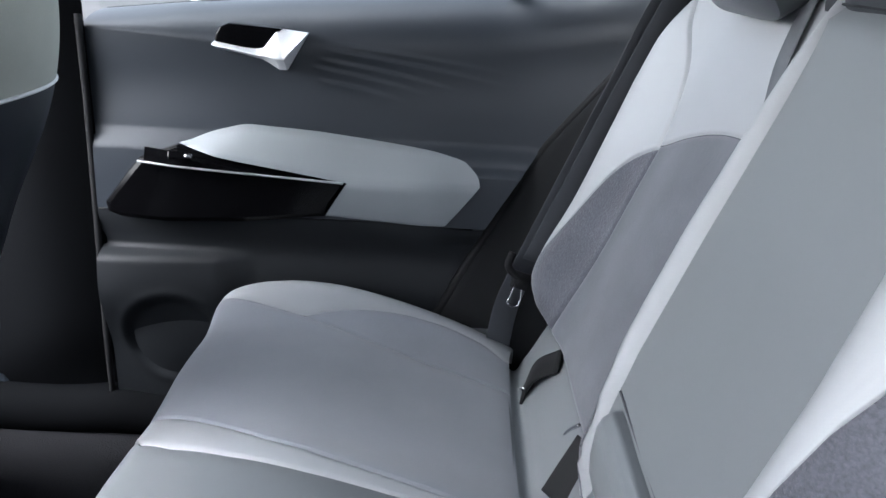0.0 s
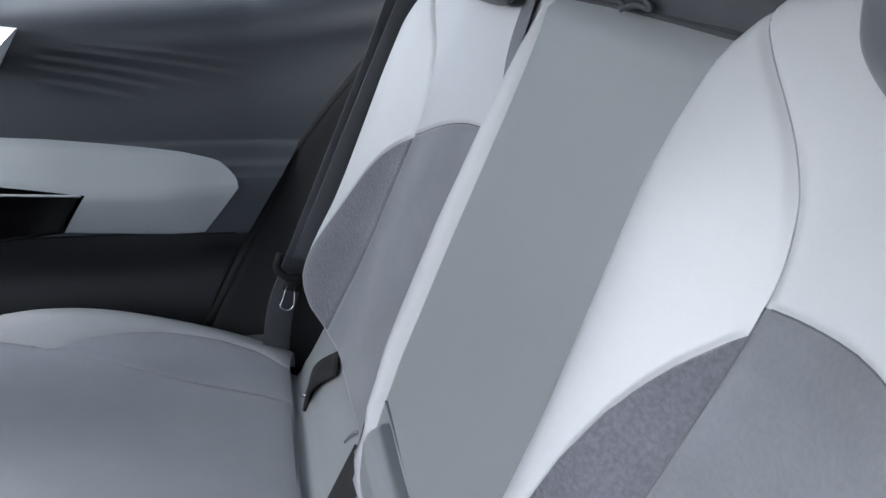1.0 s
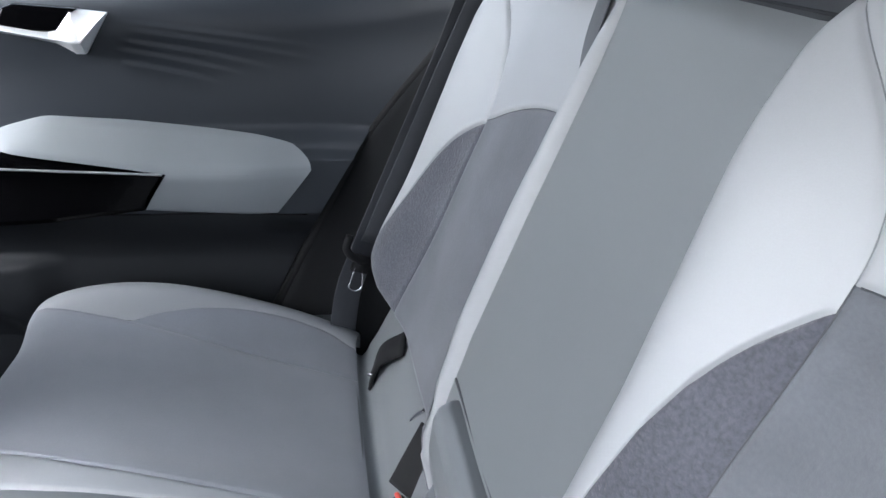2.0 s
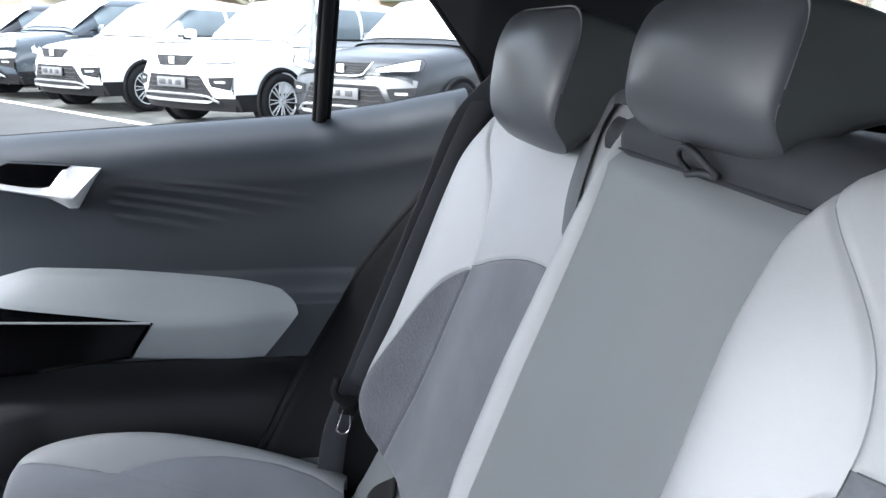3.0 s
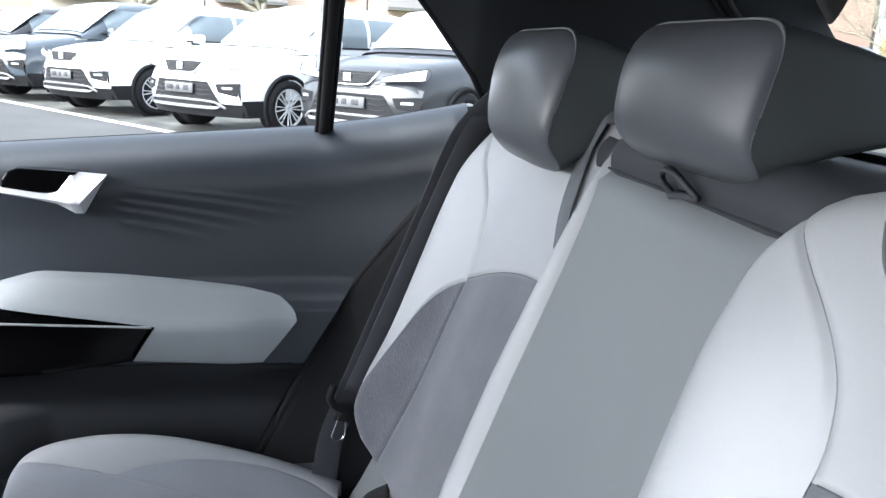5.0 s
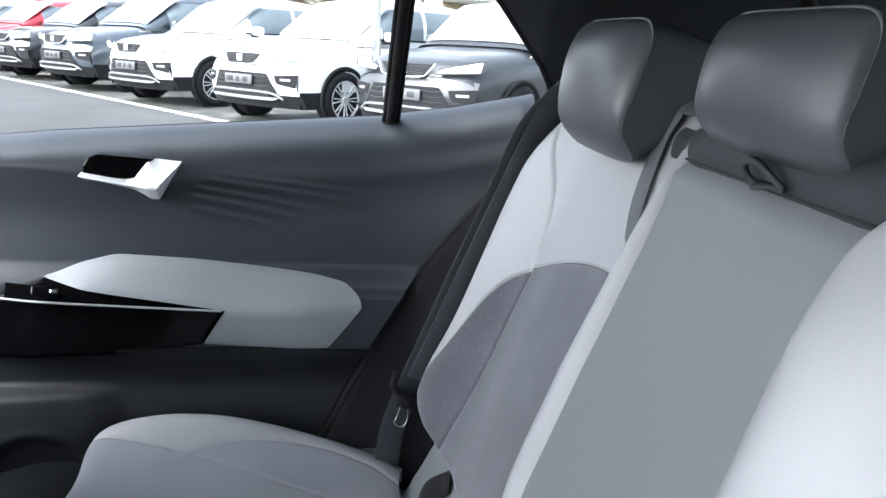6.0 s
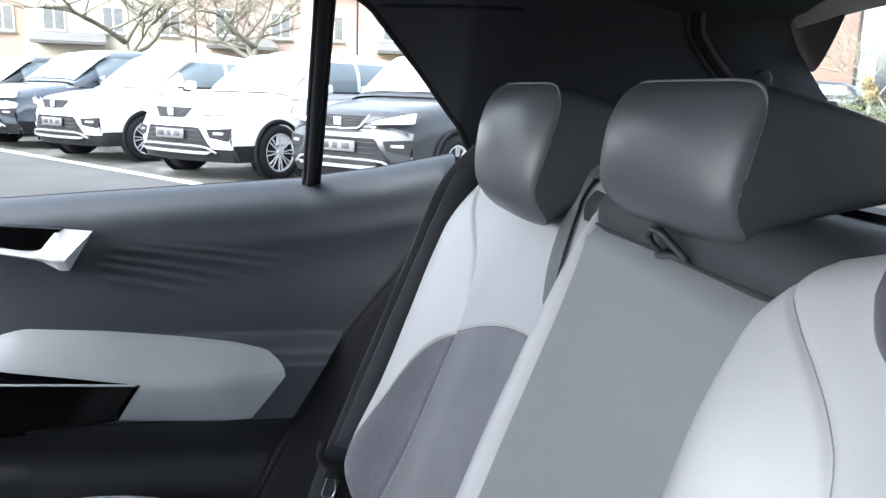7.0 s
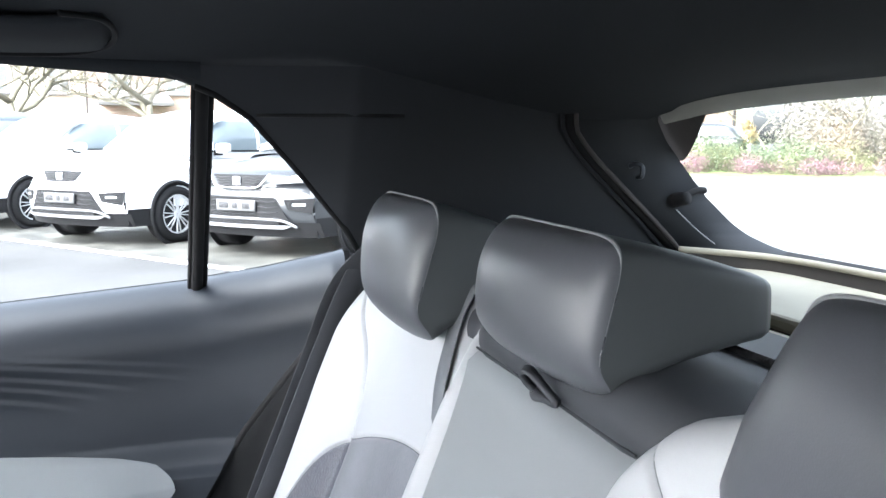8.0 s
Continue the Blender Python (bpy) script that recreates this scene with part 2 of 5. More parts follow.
RAINDROP = glass_mat("raindrop", (0.86, 0.88, 0.88))
ASPHALT = mat("asphalt", (0.064, 0.064, 0.065), 0.9, spec=0.15, grain=60, bump=0.5, depth=0.004, spread=0.25, blotch=0.5, blotch_amount=0.15)
WETASPHALT = mat("wet_paving", (0.110, 0.108, 0.098), 0.45, spec=0.3, grain=40, bump=0.3, depth=0.003, spread=0.3, blotch=2.4, blotch_amount=0.2, second=(0.035, 0.036, 0.034))
LINE = mat("white_road_paint", (0.50, 0.50, 0.48), 0.6, grain=40, spread=0.15, blotch=3, blotch_amount=0.15)
GRASS = mat("grass", (0.115, 0.150, 0.045), 0.9, grain=30, bump=0.8, depth=0.02, spread=0.3, blotch=0.7, blotch_amount=0.2)
# paler copy of the asphalt, with the sky's glare put into it
ROAD = mat("damp_road_glare", (0.125, 0.124, 0.120), 0.5, spec=0.4, grain=60, bump=0.3, depth=0.003, spread=0.2, blotch=0.6, blotch_amount=0.12)
STONE = mat("kerb_stone", (0.16, 0.155, 0.145), 0.8, grain=80, bump=0.4, depth=0.003)
CAR_WHITE = mat("white_car_paint", (0.80, 0.81, 0.82), 0.25, grain=30, bump=0.0, coat=1.0, blotch=1, blotch_amount=0.02)
CAR_GREY = mat("grey_car_paint", (0.024, 0.026, 0.029), 0.35, grain=30, bump=0.0, coat=0.35, spec=0.35, blotch=1, blotch_amount=0.05)
CAR_BLUE = mat("slate_car_paint", (0.05, 0.062, 0.075), 0.25, grain=30, bump=0.0, coat=1.0, blotch=1, blotch_amount=0.05)
CAR_BLACK = mat("black_car_paint", (0.02, 0.02, 0.022), 0.25, grain=30, bump=0.0, coat=1.0, blotch=1, blotch_amount=0.05)
CAR_RED = mat("red_car_paint", (0.4, 0.02, 0.03), 0.25, grain=30, bump=0.0, coat=1.0, blotch=1, blotch_amount=0.05)
# blue-grey of the reflected sky is put into this base colour
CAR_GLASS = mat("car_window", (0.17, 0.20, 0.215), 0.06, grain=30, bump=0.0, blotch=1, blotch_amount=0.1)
CAR_PLASTIC = mat("car_plastic", (0.011, 0.011, 0.012), 0.75, grain=100, spec=0.15)
PLATE = mat("number_plate", (0.10, 0.10, 0.104), 0.6, grain=40, spec=0.2)
SKID = mat("skid_silver", (0.16, 0.163, 0.167), 0.45, metal=0.2, grain=40)
DARKTRIM = mat("dark_bars", (0.034, 0.034, 0.036), 0.6, grain=100, spec=0.2)
# pale base colour paints the bright sky reflected in the wet glass
WINDSCREEN_SKY = mat("sky_pale_windscreen", (0.42, 0.45, 0.47), 0.12, grain=60, bump=0.1, blotch=2, blotch_amount=0.1)
LAMP = mat("headlamp", (0.36, 0.38, 0.40), 0.1, grain=40, bump=0.2, coat=1.0)
ALLOY = mat("alloy", (0.62, 0.63, 0.64), 0.3, metal=0.5, grain=100, bump=0.0)
RENDERED = mat("cream_render", (0.46, 0.42, 0.33), 0.9, grain=20, bump=0.2, depth=0.01, blotch=0.6, blotch_amount=0.08)
ROOFTILE = mat("roof_tile", (0.11, 0.105, 0.10), 0.8, grain=12, bump=0.5, depth=0.02)
WINDOW_GLASS = mat("house_glass", (0.16, 0.165, 0.16), 0.08, grain=5, bump=0.0)
WHITE_FRAME = mat("white_frame", (0.8, 0.8, 0.78), 0.5, grain=40, bump=0.1)
BARK = mat("bark", (0.19, 0.175, 0.13), 0.95, grain=30, bump=0.8, depth=0.01, spread=0.25)
LEAF_GREEN = mat("leaf_green", (0.062, 0.080, 0.040), 0.7, grain=15, bump=0.0, spread=0.3, rand=0.2)
LEAF_RUST = mat("leaf_rust", (0.125, 0.092, 0.062), 0.7, grain=15, bump=0.0, spread=0.3)
LEAF_PINK = mat("leaf_heather", (0.135, 0.070, 0.085), 0.7, grain=15, bump=0.0, spread=0.3)
LEAF_OCHRE = mat("leaf_ochre", (0.17, 0.130, 0.055), 0.7, grain=15, bump=0.0, spread=0.3)
LEAF_TWIG = mat("pale_twigs", (0.155, 0.140, 0.118), 0.8, grain=15, bump=0.0, spread=0.3)
LEAF_PALE = mat("leaf_pale", (0.115, 0.120, 0.055), 0.7, grain=15, bump=0.0, spread=0.3)
BEIGE = mat("seatback_fabric", (0.42, 0.43, 0.37), 0.7, grain=500, bump=0.3)

# ---------------------------------------------------------------- the car's shell
def narrowing(x):
    return 0.9 * clamp(x - 0.2, 0, 0.25) ** 2


def side_y(x, z):
    """The inner side of the body, on the far side: leaning in above the belt line."""
    return 1.335 - narrowing(x) - 0.5 * max(0.0, z - 1.12)


BELT = [(-0.62, 1.053), (-0.45, 1.063), (-0.312, 1.079), (-0.042, 1.1), (0.227, 1.121), (0.35, 1.141), (0.478, 1.171)]
DOOR_REAR = [(0.30, 0.00), (0.45, 0.065), (0.597, 0.137), (0.65, 0.163), (0.70, 0.190), (0.773, 0.227), (0.834, 0.259), (0.883, 0.288), (0.934, 0.326), (1.02, 0.395), (1.092, 0.434), (1.156, 0.471), (1.18, 0.478)]
RIPPLES = [(-0.057, 1.034, 0.30, 0.990, 0.5), (-0.047, 1.023, 0.25, 0.976, 1.0), (-0.063, 1.008, 0.17, 0.965, 1.0), (-0.074, 0.995, 0.12, 0.956, 1.0), (-0.068, 0.975, 0.08, 0.943, 1.0)]

floor = sheet("floor", 20, 20, lambda s, v: (lerp(-1.6, 1.2, s), lerp(-0.10, 1.36, v), 0.30 + 0.10 * gauss((lerp(-0.10, 1.36, v) - C) / 0.10)), CARPET)
tagged(floor, "dark carpeted car floor with a low centre tunnel", "floor", kind="structure")

ceiling = link("ceiling", mesh_of("ceiling", *join(
    patch(30, 30, lambda s, v: (lerp(-0.98, 0.90, s), lerp(0.075, 1.185, v), 1.487 - 0.055 * abs((lerp(0.075, 1.185, v) - C) / 0.6) ** 3 - 0.073 * ease(0.30, 0.86, lerp(-0.98, 0.90, s)))),
    patch(10, 10, lambda s, v: (lerp(-0.99, 0.95, s), lerp(-0.05, 1.31, v), 1.525 - 0.05 * abs((lerp(-0.05, 1.31, v) - C) / 0.66) ** 3)))), LINER)
tagged(ceiling, "dark charcoal fabric headliner of the car", "headliner", kind="structure")


def rail(s, v, near=False):
    x = lerp(-0.87, 0.255, s)
    ztop = 1.458
    zlow = pl([(-1.1, 1.42), (-0.6, 1.450), (-0.064, 1.444), (0.03, 1.440), (0.13, 1.434), (0.221, 1.428), (0.248, 1.419), (0.268, 1.41), (0.314, 1.38), (0.385, 1.30), (0.448, 1.222), (0.472, 1.18)], x)
    z = lerp(zlow, max(ztop, zlow + 0.005), v)
    y = side_y(x, z) - 0.012 * math.sin(math.pi * clamp(v))
    return (x, 2 * C - y, z) if near else (x, y, z)


def window_rear(z):
    return pl([(1.18, 0.474), (1.222, 0.448), (1.30, 0.385), (1.38, 0.314), (1.41, 0.268), (1.437, 0.20)], z)


def quarter(s, v, near=False, z0=1.064, z1=1.445):
    """The trim from the door's rear edge and the window back to the tailgate."""
    z = lerp(z0, z1, v)
    xl = pl(DOOR_REAR, z) + 0.012 if z < 1.18 else window_rear(z)
    xr = pl([(0.30, 1.12), (1.05, 1.12), (1.172, 1.022), (1.219, 0.960), (1.319, 0.826), (1.362, 0.777), (1.445, 0.755)], z)
    # near side, out of view: widened forward to block light
    if near and z > 1.10:
        xl = lerp(xl, min(xl, 0.16), ease(1.10, 1.18, z))
    x = lerp(xl, xr, s ** 1.3)
    y = side_y(x, z) - 0.045 * (1 - ease(1.02, 1.16, z)) * ease(0.0, 0.25, s) - 0.008 * ease(0, 0.03, s)
    return (x, 2 * C - y, z) if near else (x, y, z)


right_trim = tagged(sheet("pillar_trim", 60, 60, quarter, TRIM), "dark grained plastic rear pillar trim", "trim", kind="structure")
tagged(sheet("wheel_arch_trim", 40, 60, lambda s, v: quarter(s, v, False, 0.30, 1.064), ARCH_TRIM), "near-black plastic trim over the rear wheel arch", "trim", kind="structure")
tagged(sheet("pillar_trim", 30, 60, lambda s, v: quarter(s, v, True, 0.30), TRIM, flip=True), "unseen dark rear pillar trim on the open side, widened to block light", "trim", kind="structure")
tagged(sheet("roof_rail", 80, 8, rail, LINER), "dark fabric roof rail above the rear door window", "trim", kind="structure")
tagged(sheet("roof_rail", 40, 6, lambda s, v: rail(s, v, True), LINER, flip=True), "dark fabric roof rail above the window on the open side", "trim", kind="structure")
tube("trim_gap", [(x, side_y(x, 1.383) - 0.0075, 1.383) for x in np.linspace(0.325, 0.52, 8)], 0.0030, RUBBER, right_trim, "thin dark gap between two trim panels", 6)
tube("rubber_seal", [(pl(DOOR_REAR, z) + 0.015, side_y(pl(DOOR_REAR, z), z) + 0.003, z) for z in np.linspace(0.32, 1.175, 40)], 0.010, RUBBER, right_trim, "black rubber door seal")
tube("window_seal", [(window_rear(z) + 0.004, side_y(window_rear(z), z) - 0.006, z) for z in np.linspace(1.18, 1.420, 24)], 0.005, RUBBER, right_trim, "black rubber window seal")


def pillar(s, v, near=False):
    z = lerp(0.26, 1.44, v)
    foot = ease(0.52, 0.30, z)
    x = lerp(-0.66 - 0.10 * foot, -0.446 - 0.004 * foot, s)
    y = side_y(0, z) - 0.03 * math.sin(math.pi * clamp(s)) * (1 - foot) - 0.004 + 0.03 * foot
    return (x, 2 * C - y, z) if near else (x, y, z)


tagged(sheet("centre_pillar", 12, 30, pillar, SHADED_TRIM), "dark plastic centre pillar trim between the doors, shade in its colour", "trim", kind="structure")
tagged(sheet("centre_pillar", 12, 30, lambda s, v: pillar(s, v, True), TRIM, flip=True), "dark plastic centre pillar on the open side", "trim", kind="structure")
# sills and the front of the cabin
tagged(link("door_sill", mesh_of("door_sill", *tube_data([(x, 1.34, 0.325 + 0.012 * gauss((x + 0.45) / 0.08)) for x in np.linspace(-1.0, 0.1, 24)], 0.05, 14)), SHADED_TRIM), "dark plastic sill under the rear door, shade in its colour", "sill", kind="structure")
tagged(link("door_sill", mesh_of("door_sill", *tube_data([(x, 2 * C - 1.33, 0.33) for x in np.linspace(-1.0, 0.1, 12)], 0.05, 14)), PLASTIC_SHADED), "dark plastic sill under the door on the open side", "sill", kind="structure")
tagged(box("front_wall", (-1.62, C, 0.62), (0.10, 1.5, 0.72), PLASTIC, bevel=0.04), "dark dashboard wall closing the front cabin", "dashboard", kind="structure")
tagged(box("front_door_wall", (-1.12, 1.385, 0.66), (0.92, 0.08, 0.80), PLASTIC, bevel=0.02), "dark plastic front door panel", "door panel", kind="structure")
tagged(box("front_door_wall", (-1.12, 2 * C - 1.385, 0.66), (0.92, 0.08, 0.80), PLASTIC, bevel=0.02), "dark plastic front door panel on the driver's side", "door panel", kind="structure")


# ---------------------------------------------------------------- the rear door
door = thing("door_1", "closed rear car door with dark plastic lining and light grey armrest", "car door", kind="structure", at=(0, 1.34, 0.36))


def door_y(x, z):
    y = side_y(x, min(z, 1.12))
    belt = pl(BELT, x)
    t = belt - z
    # rolls outward to the glass at the top
    roll = pl([(-0.45, 0.022), (-0.24, 0.062), (-0.10, 0.085), (0.1, 0.095)], x)
    if t < roll:
        k = (roll - t) / roll
        y += 0.098 * (1 - math.sqrt(max(0.0, 1 - k ** pl([(-0.45, 1.5), (-0.2, 1.7), (0.0, 1.9)], x))))
    # a broad hollow under the roll, then the proud middle with the step behind the armrest
    y += 0.006 * gauss((t - 0.12) / 0.06)
    y -= 0.014 * ease(0.885, 0.845, z) * ease(0.66, 0.74, z)
    y -= 0.012 * ease(0.848, 0.83, z) * ease(0.70, 0.74, z) * ease(0.10, 0.16, x)
    for (x0, z0, x1, z1, power) in RIPPLES:
        k = (x - x0) / (x1 - x0)
        if -0.1 < k < 1.0:
            dz = z - lerp(z0, z1, k) - 0.003 * math.sin(k * 3)
            fade = power * ease(-0.08, 0.10, k) * (1 - ease(0.35, 1.0, k))
            step = (1 - ease(-0.006, 0.005, dz)) * math.exp(-max(0.0, -dz - 0.003) / 0.011) - 0.35 * ease(-0.006, 0.005, dz) * math.exp(-max(0.0, dz - 0.002) / 0.006)
            y -= 0.0026 * fade * step
    # lower bin: a shelf that swells below the armrest towards the front
    y -= 0.035 * ease(0.675, 0.655, z) * ease(0.46, 0.60, z) * (1 - ease(-0.26, -0.18, x)) * (0.5 + 0.5 * ease(-0.2, -0.44, x))
    y -= 0.010 * ease(0.70, 0.60, z)
    # speaker dish
    r = math.hypot(x + 0.335, z - 0.505)
    y += 0.006 * (1 - ease(0.070, 0.090, r)) - 0.002 * gauss((r - 0.094) / 0.008)
    return y


def lining(z0, z1f):
    def f(s, v):
        xr = pl(DOOR_REAR, lerp(z0, z1f(1.0), v))
        x = lerp(-0.452, xr, s)
        z = lerp(z0, z1f(x), v)
        return x, door_y(x, z), z
    return f


SPLIT = 0.742
sheet("upper_lining", 260, 280, lining(SPLIT, lambda x: pl(BELT, x)), PLASTIC, door, "dark blue-grey grained plastic lining with pressed ripples")
sheet("lower_lining", 120, 70, lining(0.36, lambda x: SPLIT - 0.003), PLASTIC_SHADED, door, "dark plastic lower lining with a bin, shade in its colour")
tube("split_line", [(x, door_y(x, SPLIT) - 0.001, SPLIT - 0.0015) for x in np.linspace(-0.45, 0.19, 30)], 0.0018, RUBBER, door, "", 6)
sheet("outer_skin", 10, 10, lambda s, v: (lerp(-0.47, 0.5, s), 1.46 - 0.03 * v * v, lerp(0.30, pl(BELT, lerp(-0.47, 0.5, s)) - 0.01, v)), CAR_GREY, door, "painted outer door skin")
tube("front_edge_seal", [(-0.452 - 0.012 * ease(1.0, 0.4, z), 1.325, z) for z in np.linspace(0.36, 1.06, 30)], 0.006, RUBBER, door, "black rubber door seal")
tube("belt_seal", [(x, side_y(x, 1.12) + 0.098, pl(BELT, x) - 0.001) for x in np.linspace(-0.45, 0.478, 40)], 0.002, RUBBER, door, "black rubber glass seal")


# armrest: a shelf that slopes towards the cabin and a side face below it
ARM_TOP = [(-0.3, 0.861), (-0.255, 0.881), (-0.195, 0.898), (-0.073, 0.892), (0.057, 0.879), (0.12, 0.872), (0.16, 0.864), (0.187, 0.857)]
ARM_CREASE = [(-0.300, 0.864), (-0.25, 0.8545), (-0.19, 0.844), (-0.10, 0.831), (-0.018, 0.818), (0.10, 0.816), (0.198, 0.817)]


def arm_shelf(s, v):
    x = lerp(-0.300, 0.198 - 0.040 * v ** 2.4, s)
    zt, zc = soft(ARM_TOP, min(x, 0.187), 0.012), pl(ARM_CREASE, x)
    z = lerp(zc, zt, v)
    out = 0.052 * min(1, ease(-0.36, -0.20, x) + 0.1) * (1 - 0.35 * ease(0.08, 0.2, x))
    y = side_y(x, 1.1) - 0.004 - out * (1 - v) ** 0.8
    return x, y + 0.010 * ease(0.85, 1.0, v) + 0.002 * ease(0.12, 0.0, v), z


def arm_side(s, v):
    x0 = lerp(-0.018, -0.058, v)
    x1 = lerp(0.198, 0.140, clamp(v))
    x = lerp(x0, x1, s)
    zt = pl(ARM_CREASE, x)
    zb = lerp(0.753, 0.741, s)
    z = lerp(zt, zb, v)
    out = 0.052 * (1 - 0.35 * ease(0.08, 0.2, x))
    y = side_y(x, 1.1) - 0.004 - out + 0.018 * v * v + 0.002 * ease(0.1, 0.0, v) + 0.01 * ease(0.94, 1.0, v)
    return x, y, z


armrest = sheet("armrest", 60, 16, arm_shelf, ARM_LEATHER, door, "light grey padded leather door armrest")
sheet("armrest_side", 40, 16, arm_side, ARM_LEATHER, armrest, "light grey leather armrest side")
link("armrest_back", mesh_of("armrest_back", *patch(1, 12, lambda s, v: (lambda q: (q[0] + 0.004 * s, lerp(q[1], side_y(q[0], 1.1), s), q[2]))(arm_side(1.0, v)))), ARM_LEATHER, armrest)
# glossy black pull recess below the shelf, with a switch pod and a bright strip
GRIP = [(-0.300, 0.862), (-0.365, 0.838), (-0.385, 0.815), (-0.428, 0.760), (-0.424, 0.742), (-0.400, 0.733), (-0.327, 0.729), (-0.20, 0.735), (-0.058, 0.753), (-0.020, 0.816), (-0.10, 0.828), (-0.20, 0.845)]
link("grip", mesh_of("grip", *prism_data(GRIP, lambda a, b, d: (a, side_y(a, 1.1) - d, b), 0.0, 0.040, 0.010), smooth=False), GLOSS, door, "gloss black door pull surround")
link("switch_pod", mesh_of("switch_pod", *patch(20, 6, lambda s, v: (lerp(-0.352, -0.03, s), side_y(0, 1.1) - lerp(0.052, 0.040, v) + 0.004 * (1 - s), lerp(lerp(0.834, 0.819, s), lerp(0.858, 0.821, s), v)))), GLOSS, door, "gloss black switch panel on the pull")
box("window_switch", (-0.292, 1.279, 0.851), (0.030, 0.012, 0.014), GLOSS, door, "black window switch", bevel=0.003, turn=(-25, 0, 0))
box("switch_lever", (-0.272, 1.276, 0.851), (0.012, 0.012, 0.007), CHROME, door, "small bright switch edge", bevel=0.002, turn=(-25, 0, 0))
tube("bright_strip", smooth_path([(-0.362, 1.288, 0.836), (-0.30, 1.281, 0.832), (-0.20, 1.279, 0.827), (-0.10, 1.280, 0.822), (-0.024, 1.282, 0.8175)], 30), 0.0020, STRIP, door, "thin satin silver strip", 8)
# inner handle: dark cup, silver lever and bezel
cup = link("handle_cup", mesh_of("handle_cup", *prism_data([(-0.236, 1.026), (-0.234, 1.040), (-0.226, 1.052), (-0.212, 1.058), (-0.126, 1.053), (-0.150, 1.021), (-0.19, 1.018)], lambda a, b, d: (a, side_y(a, 1.1) - d, b), -0.01, 0.012, 0.003), smooth=False), GLOSS, door, "dark recess behind the door handle")
LEVER_TOP = [(-0.240, 1.025), (-0.235, 1.030), (-0.193, 1.0235), (-0.169, 1.020), (-0.158, 1.024), (-0.149, 1.037), (-0.138, 1.052), (-0.087, 1.047)]
LEVER_RIDGE = [(-0.2385, 1.024), (-0.234, 1.0225), (-0.193, 1.0155), (-0.165, 1.011), (-0.152, 1.010), (-0.137, 1.008), (-0.122, 1.008), (-0.092, 1.040)]
LEVER_LOW = [(-0.238, 1.022), (-0.234, 1.0175), (-0.193, 1.010), (-0.160, 1.003), (-0.147, 0.996), (-0.134, 0.988), (-0.122, 0.988), (-0.088, 1.045)]


def lever(s, v):
    """A slim lever that widens to a blade; a ridge parts its upper face from the one that turns down."""
    k = s * (len(LEVER_TOP) - 1)
    i = min(int(k), len(LEVER_TOP) - 2)
    up, mid, low = (Vector(q[i]).lerp(Vector(q[i + 1]), k - i) for q in (LEVER_TOP, LEVER_RIDGE, LEVER_LOW))
    wide = ease(0.45, 0.8, s)
    if v < 0.5:
        p, d = up.lerp(mid, max(0.0, v - 0.08) / 0.42), lerp(0.010, 0.022 + 0.008 * wide, max(0.0, v - 0.08) / 0.42) if v > 0.08 else lerp(-0.004, 0.010, v / 0.08)
    else:
        k = min(1.0, (v - 0.5) / 0.42)
        p, d = mid.lerp(low, k), lerp(0.022 + 0.008 * wide, 0.006, k) if v < 0.92 else lerp(0.006, -0.004, (v - 0.92) / 0.08)
    return p.x, side_y(p.x, 1.1) - d, p.y


link("door_handle", mesh_of("door_handle", *patch(42, 25, lever), False), SILVER, door, "satin silver inner door handle")
speaker = link("speaker_grille", mesh_of("speaker_grille", *patch(36, 6, lambda s, v: (-0.335 + 0.074 * v * math.cos(2 * math.pi * s), door_y(-0.335, 0.505) - 0.004 - 0.006 * (1 - v * v), 0.505 + 0.074 * v * math.sin(2 * math.pi * s)))), PLASTIC_SHADED, door, "round dark speaker grille")
# window: divider bar and two panes
divider = link("window_divider", mesh_of("window_divider", *join(*[tube_data([(lerp(0.243 + dx, 0.258 + dx, t), side_y(0.25, lerp(1.12, 1.425, t)) + lerp(0.062, 0.006, t) + dy, lerp(1.112, 1.432, t)) for t in np.linspace(0, 1, 12)], r, 8)
      for dx, dy, r in ((0.0, 0.0, 0.0095), (-0.010, 0.004, 0.005), (0.011, 0.004, 0.005))])), RUBBER, door, "black upright bar between the panes")


def pane(x0, x1):
    def f(s, v):
        x = lerp(x0, x1, s)
        zb, zt = pl(BELT, x) - 0.01, pl([(-0.6, 1.454), (-0.064, 1.449), (0.03, 1.445), (0.13, 1.439), (0.225, 1.430), (0.268, 1.413), (0.314, 1.383), (0.385, 1.30), (0.448, 1.222), (0.474, 1.181)], x)
        z = lerp(zb, max(zt, zb + 0.002), v)
        return x, side_y(x, z) + lerp(0.095, 0.016, v), z
    return f


for a, b, tag in ((-0.46, 0.245, "large clear door pane"), (0.257, 0.472, "small clear quarter pane")):
    o = sheet("pane", 24, 10, pane(a, b), GLASS, door, tag)
    o.visible_shadow = False

# the other rear door, swung wide open on its front hinges
def open_door(a, b, d):
    """a along the door from its hinge, b up, d inward from its lining."""
    turn = radians(78)
    ca, sa = math.cos(turn), math.sin(turn)
    x, y = a * ca - d * sa, -a * sa - d * ca
    return -0.45 + x - 0.02, -0.11 + y, b


